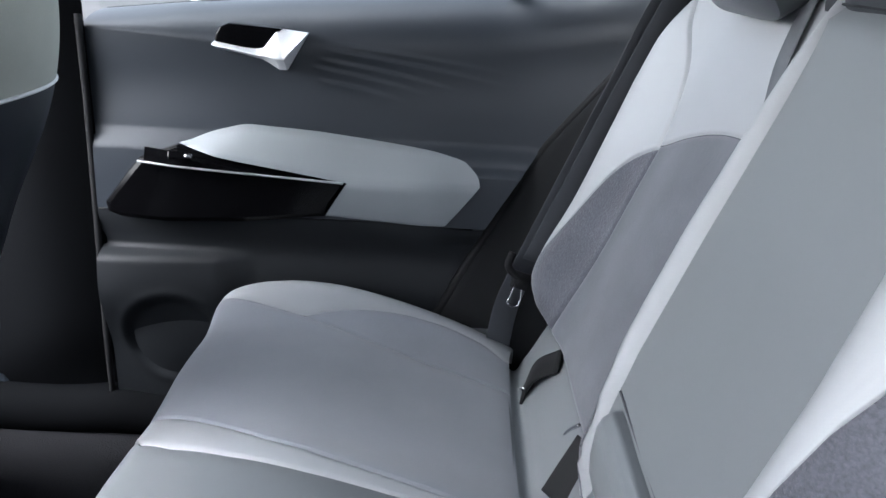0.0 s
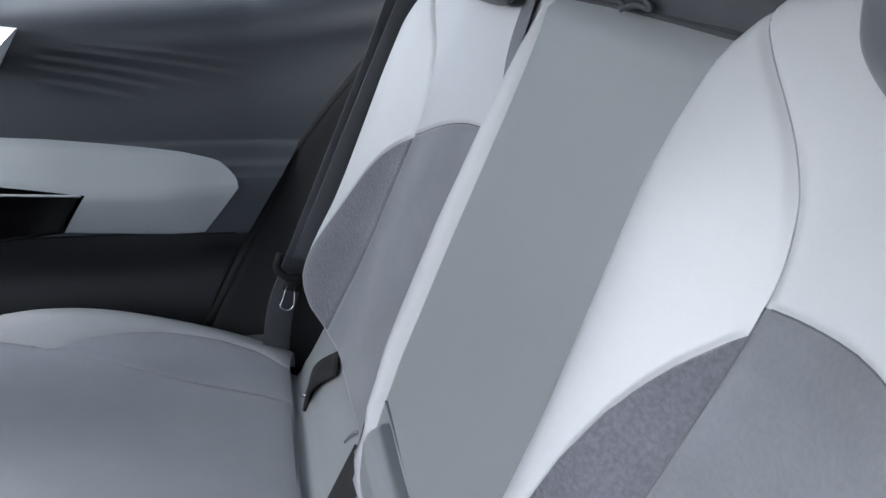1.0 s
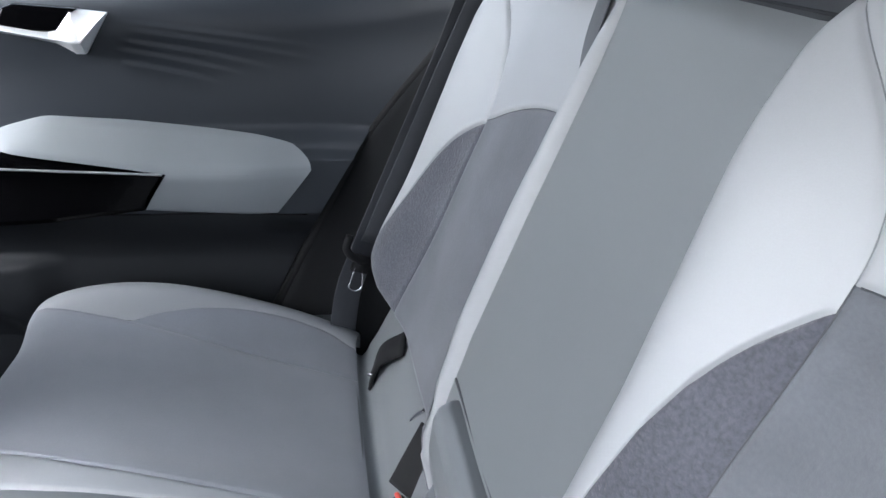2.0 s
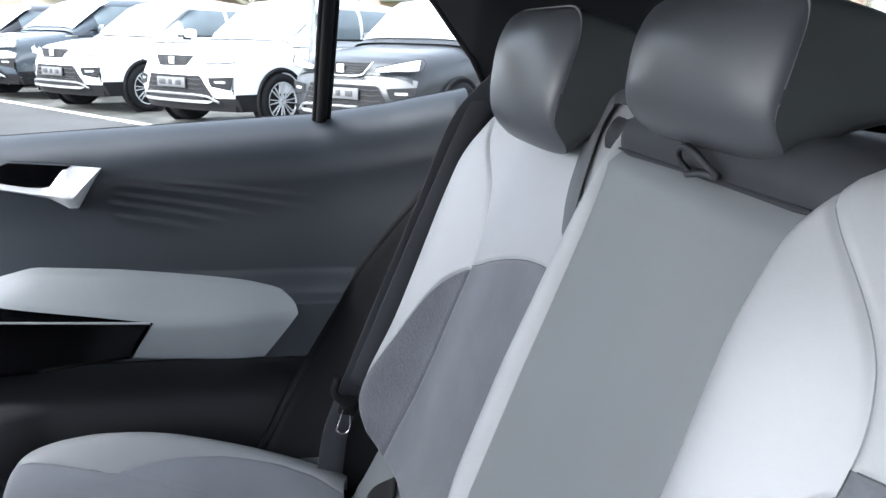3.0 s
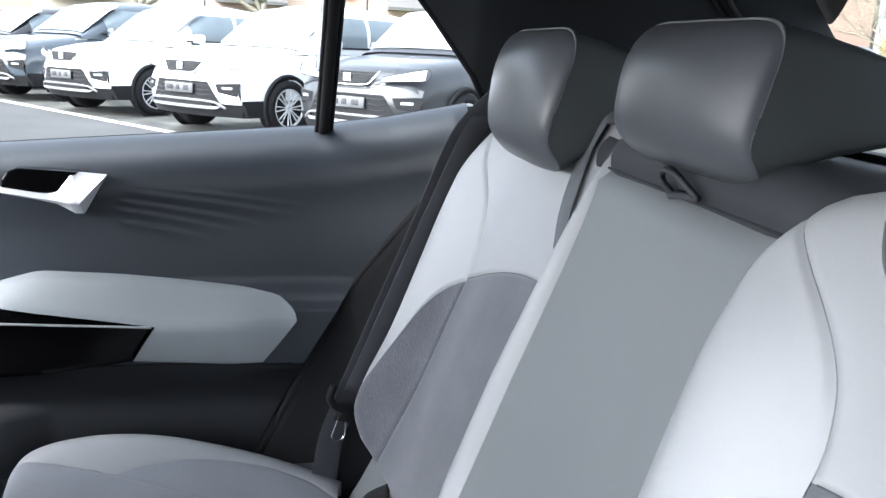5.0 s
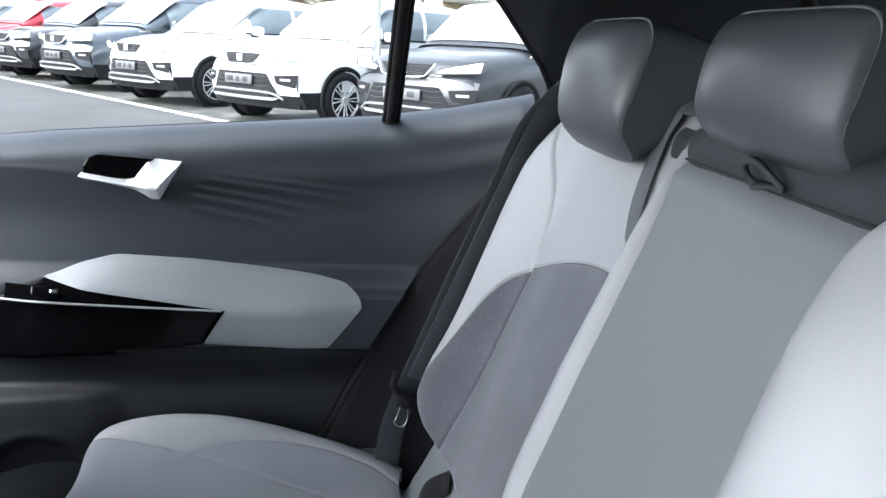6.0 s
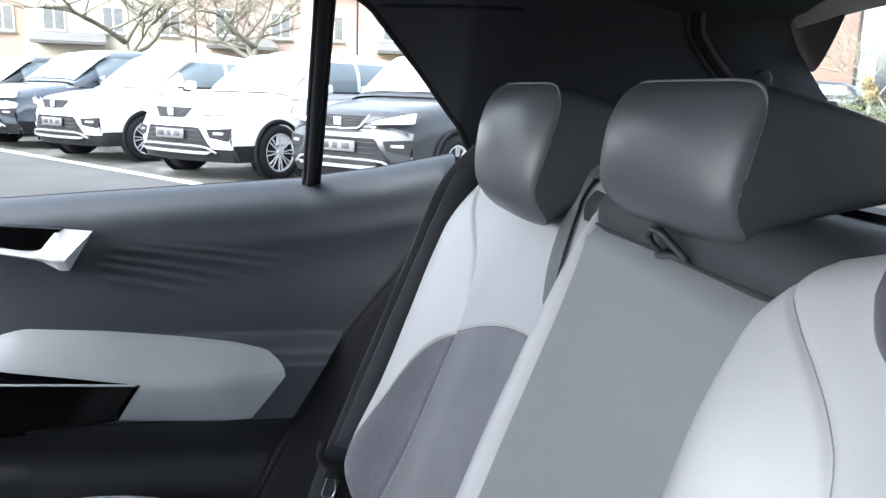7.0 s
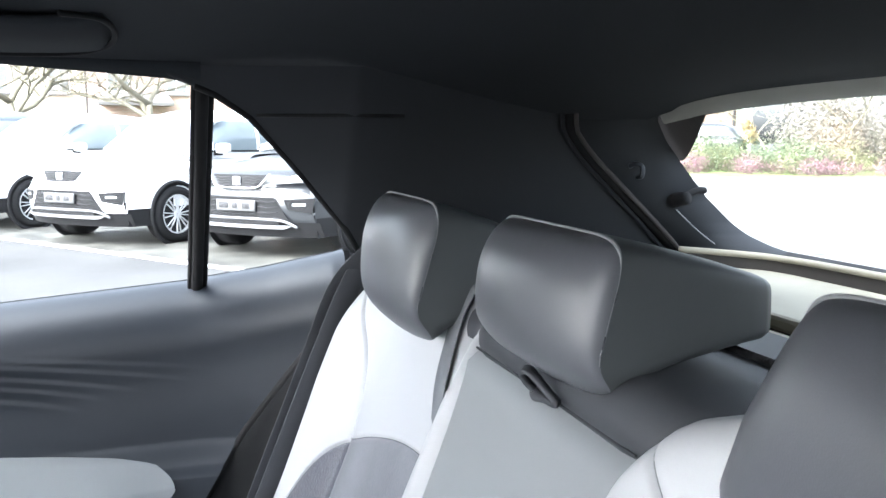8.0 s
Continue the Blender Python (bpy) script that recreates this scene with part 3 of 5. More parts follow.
# out of view; added to keep side light off the near seat
door_open = thing("door_2", "unseen rear car door, wide open, added to block side light", "car door", kind="structure", at=(-0.45, -0.11, 0.36))
LEAF = [(0.0, 0.36), (0.55, 0.36), (0.62, 0.50), (0.74, 0.75), (0.90, 0.95), (0.95, 1.10), (0.0, 1.06)]
FRAME_TOP = smooth_path([(0.0, 0.0, 1.06), (0.02, 0.0, 1.42), (0.35, 0.0, 1.45), (0.66, 0.0, 1.42), (0.95, 0.0, 1.10)], 40)
link("lining", mesh_of("lining", *prism_data(LEAF, open_door, -0.05, 0.03, 0.015), smooth=False), PLASTIC, door_open, "dark blue-grey plastic lining")
link("outer_skin", mesh_of("outer_skin", *prism_data(LEAF, open_door, -0.05, -0.10, 0.015), smooth=False), CAR_GREY, door_open, "painted outer door skin")
tube("window_frame", [open_door(p.x, p.z, -0.05) for p in FRAME_TOP], 0.022, RUBBER, door_open, "black window frame", 8)

# ---------------------------------------------------------------- the tailgate
tailgate = thing("tailgate", "closed tailgate with dark inner trim and rain-specked window", "tailgate", kind="structure", at=(1.1, C, 0.9))


def gate_x(z):
    return 0.913 + (1.387 - z) * 1.20


for side in (1, -1):
    def gate_pillar(s, v, side=side):
        z = lerp(1.162, 1.425, v)
        xa = pl([(1.05, 1.115), (1.172, 1.014), (1.219, 0.952), (1.319, 0.818), (1.362, 0.769), (1.43, 0.745)], z)
        xb = gate_x(z)
        x = lerp(xa, xb, s)
        w0 = side_y(x, z) - C + 0.012
        w1 = pl([(1.150, 0.42), (1.166, 0.50), (1.176, 0.545), (1.190, 0.578), (1.210, 0.590), (1.254, 0.588), (1.304, 0.566), (1.349, 0.542), (1.379, 0.512), (1.405, 0.46), (1.425, 0.44)], z)
        w = lerp(w0, w1, ease(0, 1, s)) - 0.012 * math.sin(math.pi * clamp(s))
        return x, C + side * w, z
    pillar_part = sheet("gate_pillar", 24, 40, gate_pillar, TRIM, tailgate, "dark plastic tailgate pillar", flip=side < 0)

    def gate_line(z, inset, dx):
        x = pl([(1.05, 1.13), (1.172, 1.024), (1.219, 0.963), (1.319, 0.828), (1.341, 0.802), (1.362, 0.781), (1.382, 0.772), (1.43, 0.768)], z) + dx
        return x, C + side * (side_y(x, z) - C - inset), z
    seal_z = np.linspace(1.06, 1.410, 30)
    tube("gate_seal", [gate_line(z, 0.010, 0.0) for z in seal_z], 0.010, RUBBER, tailgate, "black rubber tailgate seal")
    tube("gate_seal_lip", [gate_line(z, 0.022, 0.002) for z in seal_z], 0.0035, GATE_CARPET, tailgate, "grey seal lip")
    tube("trim_lip", [gate_line(z, 0.012, lerp(-0.030, -0.013, (z - 1.06) / 0.35)) for z in seal_z], 0.0035, TRIM, tailgate, "grey rolled edge of the pillar trim")
    hook_m = lambda x, w, z: (x, C + side * w, z)
    tube("coat_hook", smooth_path([hook_m(0.897, 0.548, 1.310), hook_m(0.902, 0.536, 1.314), hook_m(0.911, 0.534, 1.309), hook_m(0.912, 0.535, 1.296), hook_m(0.910, 0.545, 1.292)], 20), 0.0042, PLASTIC, pillar_part, "small dark plastic hook", 8)
    link("strap_stud", mesh_of("strap_stud", *join(
        tube_data([hook_m(1.000, 0.578, 1.252), hook_m(1.006, 0.552, 1.257), hook_m(1.008, 0.547, 1.258)], 0.012, 12, lambda t: lerp(0.013, 0.009, t)),
        tube_data(smooth_path([hook_m(1.006, 0.562, 1.258), hook_m(1.035, 0.566, 1.268), hook_m(1.055, 0.572, 1.268)], 10), 0.006, 8))), RUBBER, pillar_part, "black rubber stud with a short arm")
    tube("wire", [hook_m(lerp(0.993, 1.101, k), lerp(0.573, 0.598, k) - 0.016, lerp(1.238, 1.168, k) - 0.004 * math.sin(math.pi * k)) for k in np.linspace(0, 1, 14)], 0.0011, PIPING, pillar_part, "thin grey washer wire", 6)
sheet("gate_sill", 30, 8, lambda s, v: (gate_x(1.166) - 0.038 * v, lerp(C - 0.6, C + 0.6, s), 1.168 - 0.005 * v), RUBBER, tailgate, "black seal under the rear window")
lip_half = [(1.022, 0.590, 1.168), (1.062, 0.562, 1.166), (1.100, 0.518, 1.165), (1.125, 0.478, 1.164), (1.139, 0.38, 1.164), (1.141, 0.20, 1.164)]
lip_path = smooth_path([(x, C + w, z) for x, w, z in lip_half] + [(x, C - w, z) for x, w, z in reversed(lip_half)], 60)
tube("sill_edge", lip_path, 0.0055, SHELF, tailgate, "pale rolled edge of the rear window sill", 8)
sheet("gate_lower_trim", 60, 8, lambda s, v: (lambda p: (p.x - 0.002, p.y, lerp(1.162, 0.66, v)))(lip_path[min(int(s * (len(lip_path) - 1) + 0.5), len(lip_path) - 1)]), GATE_CARPET, tailgate, "dark brown-grey inner tailgate trim")
sheet("gate_header", 40, 10, lambda s, v: (lerp(lerp(0.850, 0.918, abs(2 * s - 1) ** 3), 0.928, v), lerp(C - 0.50, C + 0.50, s), lerp(1.409, 1.397, v) - 0.022 * abs(2 * s - 1) ** 3 - 0.003 * math.sin(math.pi * v)), GREYTRIM, tailgate, "grey trim along the top of the rear window")
rear_pane = sheet("pane", 20, 12, lambda s, v: (gate_x(lerp(1.155, 1.41, v)) + 0.012, lerp(C - 0.60, C + 0.60, s), lerp(1.155, 1.41, v)), GLASS, tailgate, "sloping rear window glass with raindrops")
rear_pane.visible_shadow = False
for side in (1, -1):
    sheet("printed_corner", 8, 16, lambda s, v: (lambda z: (gate_x(z) + 0.009, C + side * lerp(0.595, lerp(0.562, 0.36, v ** 0.9), s), z))(lerp(1.318, 1.402, v)), GATE_CARPET, tailgate, "dark printed corner of the rear glass", flip=side < 0)
drop_rnd = random.Random(12)
drops = []
for _ in range(110):
    z, w = 1.395 - 0.06 * drop_rnd.random() ** 1.5, drop_rnd.choice((-1, 1)) * (0.53 - 0.5 * drop_rnd.random() ** 2)
    bm = bmesh.new()
    bmesh.ops.create_icosphere(bm, subdivisions=1, radius=1.0)
    r = drop_rnd.uniform(0.0010, 0.0024)
    bmesh.ops.transform(bm, matrix=pose(gate_x(z) + 0.013, C + w, z, 0, -50, 0) @ Matrix.Diagonal((r * 0.5, r, r * drop_rnd.uniform(1.0, 1.6), 1)), verts=bm.verts)
    drops.append(bm_data(bm))
link("raindrops", mesh_of("raindrops", *join(*drops)), RAINDROP, tailgate, "fine raindrops on the outer glass")
shelf = tagged(box("parcel_shelf", (1.018, C, 1.132), (0.236, 1.13, 0.02), SHELF, bevel=0.006), "light beige carpeted parcel shelf behind the rear seats", "parcel shelf")
tube("front_roll", [(0.842, y, 1.128) for y in np.linspace(C - 0.56, C + 0.56, 20)], 0.013, SHELF, shelf, "beige roll along the shelf's front")
for side in (1, -1):
    box("side_arm", (0.870, C + side * 0.555, 1.126), (0.075, 0.022, 0.014), SHELF, shelf, "", bevel=0.004)
tagged(box("boot_wall", (1.19, C, 0.64), (0.06, 1.25, 0.70), TRIM, bevel=0.01), "dark lining closing the boot", "wall", kind="structure")
# roof handle
handle = tagged(ribbon("grab_handle", smooth_path([(-0.30, 1.03, 1.482), (-0.27, 1.03, 1.466), (-0.15, 1.03, 1.459), (0.03, 1.03, 1.459), (0.13, 1.03, 1.463), (0.158, 1.03, 1.476)], 40), Vector((0, 1, -0.13)), 0.13, 0.010, LINER), "flat dark plastic grab handle folded under the roof", "handle")
tube("handle_gap", smooth_path([(-0.10, 1.112, 1.448), (0.08, 1.112, 1.448), (0.145, 1.09, 1.455), (0.163, 1.03, 1.464), (0.155, 0.96, 1.470), (0.12, 0.93, 1.470)], 40), 0.0032, RUBBER, handle, "dark gap round the handle", 6)

# ---------------------------------------------------------------- rear seats
def mid_x(z):
    return 0.339 + (z - 0.741) * 0.37


W_EDGE = [(0.64, 0.50), (0.665, 0.57), (0.70, 0.61), (0.76, 0.628), (0.87, 0.622), (1.0, 0.622), (1.1, 0.605), (1.165, 0.585), (1.22, 0.56)]
W_IN = [(0.60, 0.09), (0.70, 0.105), (0.75, 0.132), (1.15, 0.135), (1.22, 0.14)]
SEAM_IN = [(0.64, 0.225), (0.85, 0.236), (1.035, 0.238), (1.069, 0.234), (1.108, 0.214), (1.144, 0.180), (1.176, 0.152), (1.22, 0.142)]
SEAM_OUT = [(0.64, 0.505), (0.674, 0.492), (0.74, 0.482), (0.812, 0.476), (0.944, 0.471), (1.0, 0.483), (1.058, 0.503), (1.112, 0.546), (1.144, 0.562), (1.176, 0.580), (1.22, 0.60)]
TOP = [(0.13, 1.115), (0.143, 1.150), (0.168, 1.186), (0.213, 1.208), (0.30, 1.215), (0.45, 1.215), (0.50, 1.208), (0.55, 1.185), (0.585, 1.15), (0.62, 1.07), (0.64, 1.0)]
ARCH_LEFT = [(0.23, 1.036), (0.28, 1.044), (0.32, 1.040), (0.37, 1.016), (0.42, 0.986), (0.49, 0.942)]
ARCH_RIGHT = [(0.24, 1.010), (0.28, 1.007), (0.324, 0.999), (0.37, 0.986), (0.44, 0.963), (0.474, 0.945), (0.49, 0.940)]
PATCH_IN = [(0.10, 0.62), (0.165, 0.72), (0.180, 0.80), (0.186, 0.847), (0.192, 0.901), (0.199, 0.944), (0.209, 0.98), (0.228, 1.013), (0.242, 1.031)]
PATCH_FAR = [(0.10, 0.60), (0.15, 0.64), (0.163, 0.70), (0.170, 0.78), (0.178, 0.88), (0.20, 0.943), (0.222, 1.0), (0.238, 1.03)]
PATCH_OUT = [(0.470, 0.946), (0.50, 0.930), (0.525, 0.905), (0.545, 0.86), (0.56, 0.805), (0.58, 0.745), (0.60, 0.70), (0.63, 0.67)]
RIDGE = [(0.70, 0.10), (0.72, 0.12), (0.76, 0.16), (0.80, 0.176), (0.93, 0.176), (1.03, 0.165), (1.15, 0.150), (1.2, 0.145)]


def back_depth(w, z, side=-1):
    up = 1 - 0.55 * ease(1.06, 1.2, z)
    d = -0.028 + 0.004 * math.cos((w - 0.37) * 9)
    ridge, wide = (0.045, 0.036) if side > 0 else (0.056, 0.052)
    crest = pl(RIDGE, z) + 0.004 if side < 0 else max(0.146, pl(RIDGE, z) - 0.014)
    d += ridge * gauss((w - crest) / wide) * (1 - 0.35 * ease(1.06, 1.2, z)) * (ease(0.64, 0.76, z) if side < 0 else ease(0.60, 0.70, z))
    d += 0.060 * gauss((w - 0.585) / 0.075) * up * (0.55 + 0.45 * ease(0.62, 0.8, z))
    d += 0.027 * gauss((z - 0.69) / 0.075) * gauss((w - 0.58) / 0.09)
    d += 0.010 * gauss((z - 0.86) / 0.14) * gauss((w - 0.37) / 0.12)
    e = pl(W_EDGE, z) - w
    if e < 0.04:
        d -= 0.045 * (1 - math.sqrt(max(0.0, 1 - (1 - max(0.0, e) / 0.04) ** 2)))
    i = w - pl(W_IN, z)
    if i < 0.022:
        d -= 0.022 * (1 - math.sqrt(max(0.0, 1 - (1 - max(0.0, i) / 0.022) ** 2)))
    t = pl(TOP, w) - z
    if t < 0.03:
        d -= 0.032 * (1 - math.sqrt(max(0.0, 1 - (1 - max(0.0, t) / 0.03) ** 2)))
    return d


def back_point(side, w, z, d):
    return mid_x(z) - 0.938 * d, C + side * w, z + 0.347 * d * 0.5


def back_panel(name, side, wl, wr, zl, zh, material, parent, label="", nu=30, nv=40, groove=0.0035):
    def f(s, v):
        z = 0.9
        for _ in range(30):
            w = lerp(wl(z), wr(z), s)
            z = lerp(z, lerp(zl(w), max(zh(w), zl(w) + 0.001), v), 0.5)
        w = lerp(wl(z), wr(z), s)
        width, height = abs(wr(z) - wl(z)), abs(zh(w) - zl(w))
        e = min(min(s, 1 - s) * width, min(v, 1 - v) * height)
        return back_point(side, w, z, back_depth(w, z, side) - groove * (1 - ease(0, 0.006, e)) ** 2)
    # denser rows at the rims keep the sewn edge crisp
    g = lambda s, v: f(0.5 - 0.5 * math.cos(math.pi * s), 0.5 - 0.5 * math.cos(math.pi * v))
    return sheet(name, nu, nv, g, material, parent, label, flip=side > 0)


def backrest_core(side, seat):
    """The dark core of the backrest, which shows only in the seams."""
    core = lambda s, v: (lambda w, z: back_point(side, w, z, back_depth(w, z, side) - 0.013))(*(lambda z: (lerp(pl(W_IN, z) + 0.03, pl(W_EDGE, z) - 0.03, s), z))(lerp(0.66, 1.02, v)))
    return sheet("backrest", 40, 50, core, SEAM, seat, "upright padded backrest", flip=side > 0)


def seat_back(side, label):
    seat = thing("rear_seat", label, "seat", "rear seats", at=(0.1, C + side * 0.37, 0.34))
    ob = backrest_core(side, seat)
    win, wed, sin_, sout = (lambda z: pl(W_IN, z)), (lambda z: pl(W_EDGE, z)), (lambda z: soft(SEAM_IN, z)), (lambda z: soft(SEAM_OUT, z))
    top, arch = (lambda w: pl(TOP, w)), (lambda w: soft(ARCH_RIGHT if side > 0 else ARCH_LEFT, w, 0.03))
    bottom = lambda w: 0.645
    back_panel("lower_insert", side, sin_, sout, bottom, arch, SUEDE, ob, "mid-grey suede lower insert")
    back_panel("upper_insert", side, sin_, sout, arch, top, LEATHER_LIGHT, ob, "pale grey leather upper insert")
    back_panel("inner_bolster", side, win, sin_, lambda w: soft(PATCH_FAR if side > 0 else PATCH_IN, w, 0.011), top, LEATHER_LIGHT, ob, "pale grey leather side bolster", 24, 60)
    back_panel("inner_bolster_patch", side, lambda z: max(pl(W_IN, z), 0.10), sin_, lambda w: 0.62, lambda w: soft(PATCH_FAR if side > 0 else PATCH_IN, w, 0.011), SUEDE_DARK, ob, "dark grey speckled suede bolster patch", 24, 50)
    back_panel("outer_bolster", side, sout, wed, lambda w: soft(PATCH_OUT, w, 0.012), top, LEATHER_LIGHT, ob, "pale grey leather side bolster", 24, 50)
    back_panel("outer_edge", side, lambda z: min(wed(z) - 0.003, 0.596), wed, lambda w: 0.645, lambda w: soft(PATCH_OUT, w, 0.012), LEATHER_LIGHT, ob, "pale leather edge strip", 8, 50)
    back_panel("outer_bolster_patch", side, sout, lambda z: min(wed(z) - 0.003, 0.596), lambda w: 0.645, lambda w: soft(PATCH_OUT, w, 0.012), SUEDE_DARK, ob, "dark grey speckled suede bolster patch", 24, 50)

    def shell(s, v):
        return back_point(side, lerp(0.11, 0.62, s), lerp(0.60, pl(TOP, lerp(0.14, 0.60, s)) - 0.01, v), -0.13)
    sheet("rear_board", 20, 20, shell, CARPET, ob, "dark carpeted rear board", flip=side < 0)
    rim = [(pl(W_IN, z), z) for z in np.linspace(0.62, 1.10, 16)] + [(w, pl(TOP, w)) for w in np.linspace(0.14, 0.585, 30)] + [(pl(W_EDGE, z), z) for z in np.linspace(1.14, 0.65, 20)]
    rimv = [back_point(side, w, z, back_depth(w, z, side) - 0.002) for w, z in rim]
    rimb = [back_point(side, lerp(w, 0.37, 0.02), z - 0.005, -0.13) for w, z in rim]
    n = len(rim)
    link("side_cover", mesh_of("side_cover", rimv + rimb, [(i, i + 1, i + 1 + n, i + n) for i in range(n - 1)]), LEATHER_LIGHT, ob, "pale grey leather side cover")
    for line, thick, material, tag in (([(soft(SEAM_IN, z), z) for z in np.linspace(0.67, arch(0.24), 40)], 0.0006, SEAM, "dark sewn seam"), ([(soft(SEAM_OUT, z), z) for z in np.linspace(0.67, 0.944, 40)], 0.0006, SEAM, "dark sewn seam"),
                                      ([(w, arch(w)) for w in np.linspace(0.24, 0.488, 40)], 0.0006, SEAM, "dark sewn seam"),
                                      ([(soft(SEAM_IN, z), z) for z in np.linspace(arch(0.24), 1.165, 30)], 0.0005, LEATHER_GREY, "grey sewn seam"), ([(soft(SEAM_OUT, z), z) for z in np.linspace(0.944, 1.165, 30)], 0.0005, LEATHER_GREY, "grey sewn seam")):
        tube("seam", [back_point(side, w, z, back_depth(w, z, side) - 0.0034) for w, z in line], thick, material, ob, tag, 5)
    return seat


right_back = seat_back(1, "pale and dark grey leather-and-suede rear seat beside the closed door")
left_back = seat_back(-1, "pale and dark grey leather-and-suede driver-side rear seat")

# middle backrest
mid_seat = thing("middle_seat", "plain mid-grey leather middle rear seat with a dark top band", "seat", "rear seats", at=(0.1, C, 0.34))
mid_back = link("backrest", mesh_of("backrest", *patch(4, 6, lambda s, v: (mid_x(lerp(0.6, 1.19, v)) + 0.13, C + lerp(-0.15, 0.15, s), lerp(0.6, 1.19, v)))), CARPET, mid_seat, "upright padded middle backrest")


def mid_panel(s, v):
    z, w = lerp(0.70, 1.149, v), lerp(-0.15, 0.15, s)
    d = 0.002 + 0.004 * math.cos(math.pi * (s - 0.5)) - 0.010 * (1 - ease(0, 0.012, (1 - v) * 0.45))
    return mid_x(z) - d, C + w, z


sheet("panel", 30, 40, mid_panel, LEATHER_GREY, mid_back, "mid-grey leather panel", flip=True)


def mid_band(s, v):
    a = lerp(-0.3, 1.0, clamp(v / 0.7)) * math.pi / 2
    w = lerp(-1, 1, s) * 0.23
    low = ease(0.12, 0.21, abs(w))
    return mid_x(1.15) + 0.030 - 0.030 * math.cos(a) + 0.20 * clamp((v - 0.7) / 0.3) + 0.022 * low, C + w, 1.160 - 0.012 * low + 0.030 * math.sin(a) - 0.010 * ease(0.7, 1.0, v)


tube("band_seam", [(mid_x(1.151) + 0.001, C + w, 1.151) for w in np.linspace(-0.143, 0.143, 12)], 0.0013, TRIM, mid_back, "dark sewn groove", 6)
sheet("top_band", 60, 24, mid_band, BAND_LEATHER, mid_back, "dark grey leather top band", flip=True)
# pull loop on the band
loop_pts = smooth_path([(0.4865, 0.6292, 1.1528), (0.4805, 0.6322, 1.1598), (0.4765, 0.6285, 1.1682), (0.4755, 0.6174, 1.1724), (0.4765, 0.6056, 1.1703), (0.4805, 0.5922, 1.1626), (0.4845, 0.5848, 1.1556), (0.4805, 0.5952, 1.1563), (0.4805, 0.6093, 1.1542), (0.4865, 0.6263, 1.1521)], 60)
pull = tagged(ribbon("pull_loop", loop_pts, Vector((0.55, 0.8, 0.0)), 0.011, 0.0036, WEBBING), "black woven pull loop on the middle backrest", "strap")


# headrests
def headrest(side_w, half, label, x0, front, back, z_mid, crest, chin, end_top, end_low, sweep, seam_end, crown=0.05, jaw=0.10):
    """A round front pad that meets long side panels along a piped seam; the seam sweeps forward as it falls, the rear is a low wedge."""
    ob = thing("headrest", label, "headrest", "rear headrests", at=(x0, C + side_w, z_mid))
    n, m = 96, 12
    caps = [0.0, 0.012, 0.05, 0.12, 0.22, 0.34, 0.48, 0.62, 0.76, 0.88, 0.96, 1.0]
    # behind the seam: how far back, how much of the drop to the rear's top and the rise to its underside, and the width left
    rears = [(0.03, 0.01, 0.02, 1.0), (0.10, 0.06, 0.14, 1.0), (0.22, 0.16, 0.36, 1.0), (0.36, 0.30, 0.58, 0.995), (0.52, 0.47, 0.74, 0.985), (0.68, 0.65, 0.86, 0.97), (0.82, 0.83, 0.95, 0.95),
             (0.92, 0.95, 0.99, 0.93), (0.98, 1.05, 1.06, 0.89), (1.0, 1.25, 1.3, 0.80), (1.0, 1.55, 1.65, 0.02)]
    mid_end = (end_top + end_low) / 2
    rings = []
    for f in caps:
        round_z, round_y = (1 - (1 - f) ** 2.2) ** 0.5, (1 - (1 - f) ** 2.0) ** 0.52
        rings.append((-front * (1 - f), z_mid + (crest - z_mid) * max(0.01, round_z), z_mid - (z_mid - chin) * max(0.01, round_z), max(0.01, round_y), f, lerp(0.95, 0.24, f ** 0.8)))
    for k, top, low, wide in rears:
        zt, zl = lerp(crest, end_top, top), lerp(chin, end_low, low)
        if top > 1.5:
            zt, zl = mid_end + 0.001, mid_end - 0.001
        rings.append((back * k, zt, zl, wide, 1 - ease(0.0, 0.5, k), 0.24))

    def place(r, a):
        i = min(int(r), len(rings) - 2)
        x, zt, zl, wy, pull, e = (lerp(rings[i][c], rings[i + 1][c], r - i) for c in range(6))
        y, z = (math.copysign(abs(f(a)) ** e, f(a)) for f in (math.cos, math.sin))
        zz = (zt + zl) / 2 + z * (zt - zl) / 2
        zn = (zz - chin) / (crest - chin)
        yy = y * half * wy * (1 - jaw * ease(0.55, 0.0, zn)) * (1 - crown * ease(0.35, 1.0, zn))
        shift = -sweep * ease(0.90, 0.28, zn) + sweep * 0.9 * ease(0.26, 0.0, zn)
        return x0 + x + shift * pull, C + side_w + yy, zz
    count = len(rings)
    verts = [place(r, 2 * math.pi * (k + 0.5) / n) for r in range(count) for k in range(n)]

    def band(r0, r1):
        rows = verts[r0 * n:(r1 + 1) * n]
        quads = [(r * n + k, (r + 1) * n + k, (r + 1) * n + (k + 1) % n, r * n + (k + 1) % n) for r in range(r1 - r0) for k in range(n)]
        return rows, quads + ([tuple(range(n))] if r0 == 0 else [tuple(range((r1 - r0) * n, (r1 - r0 + 1) * n))[::-1]])
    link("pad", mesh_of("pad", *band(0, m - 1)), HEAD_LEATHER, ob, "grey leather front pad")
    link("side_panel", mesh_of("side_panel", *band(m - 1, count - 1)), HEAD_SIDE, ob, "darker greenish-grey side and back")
    # the piping runs over the top and down both sides, then goes over into plain stitches
    low = -math.asin(seam_end ** (1 / 0.24))
    line = [Vector(place(m - 1.0, a)) + Vector((-0.0006, 0, 0.0004)) for a in np.linspace(low, math.pi - low, 160)]
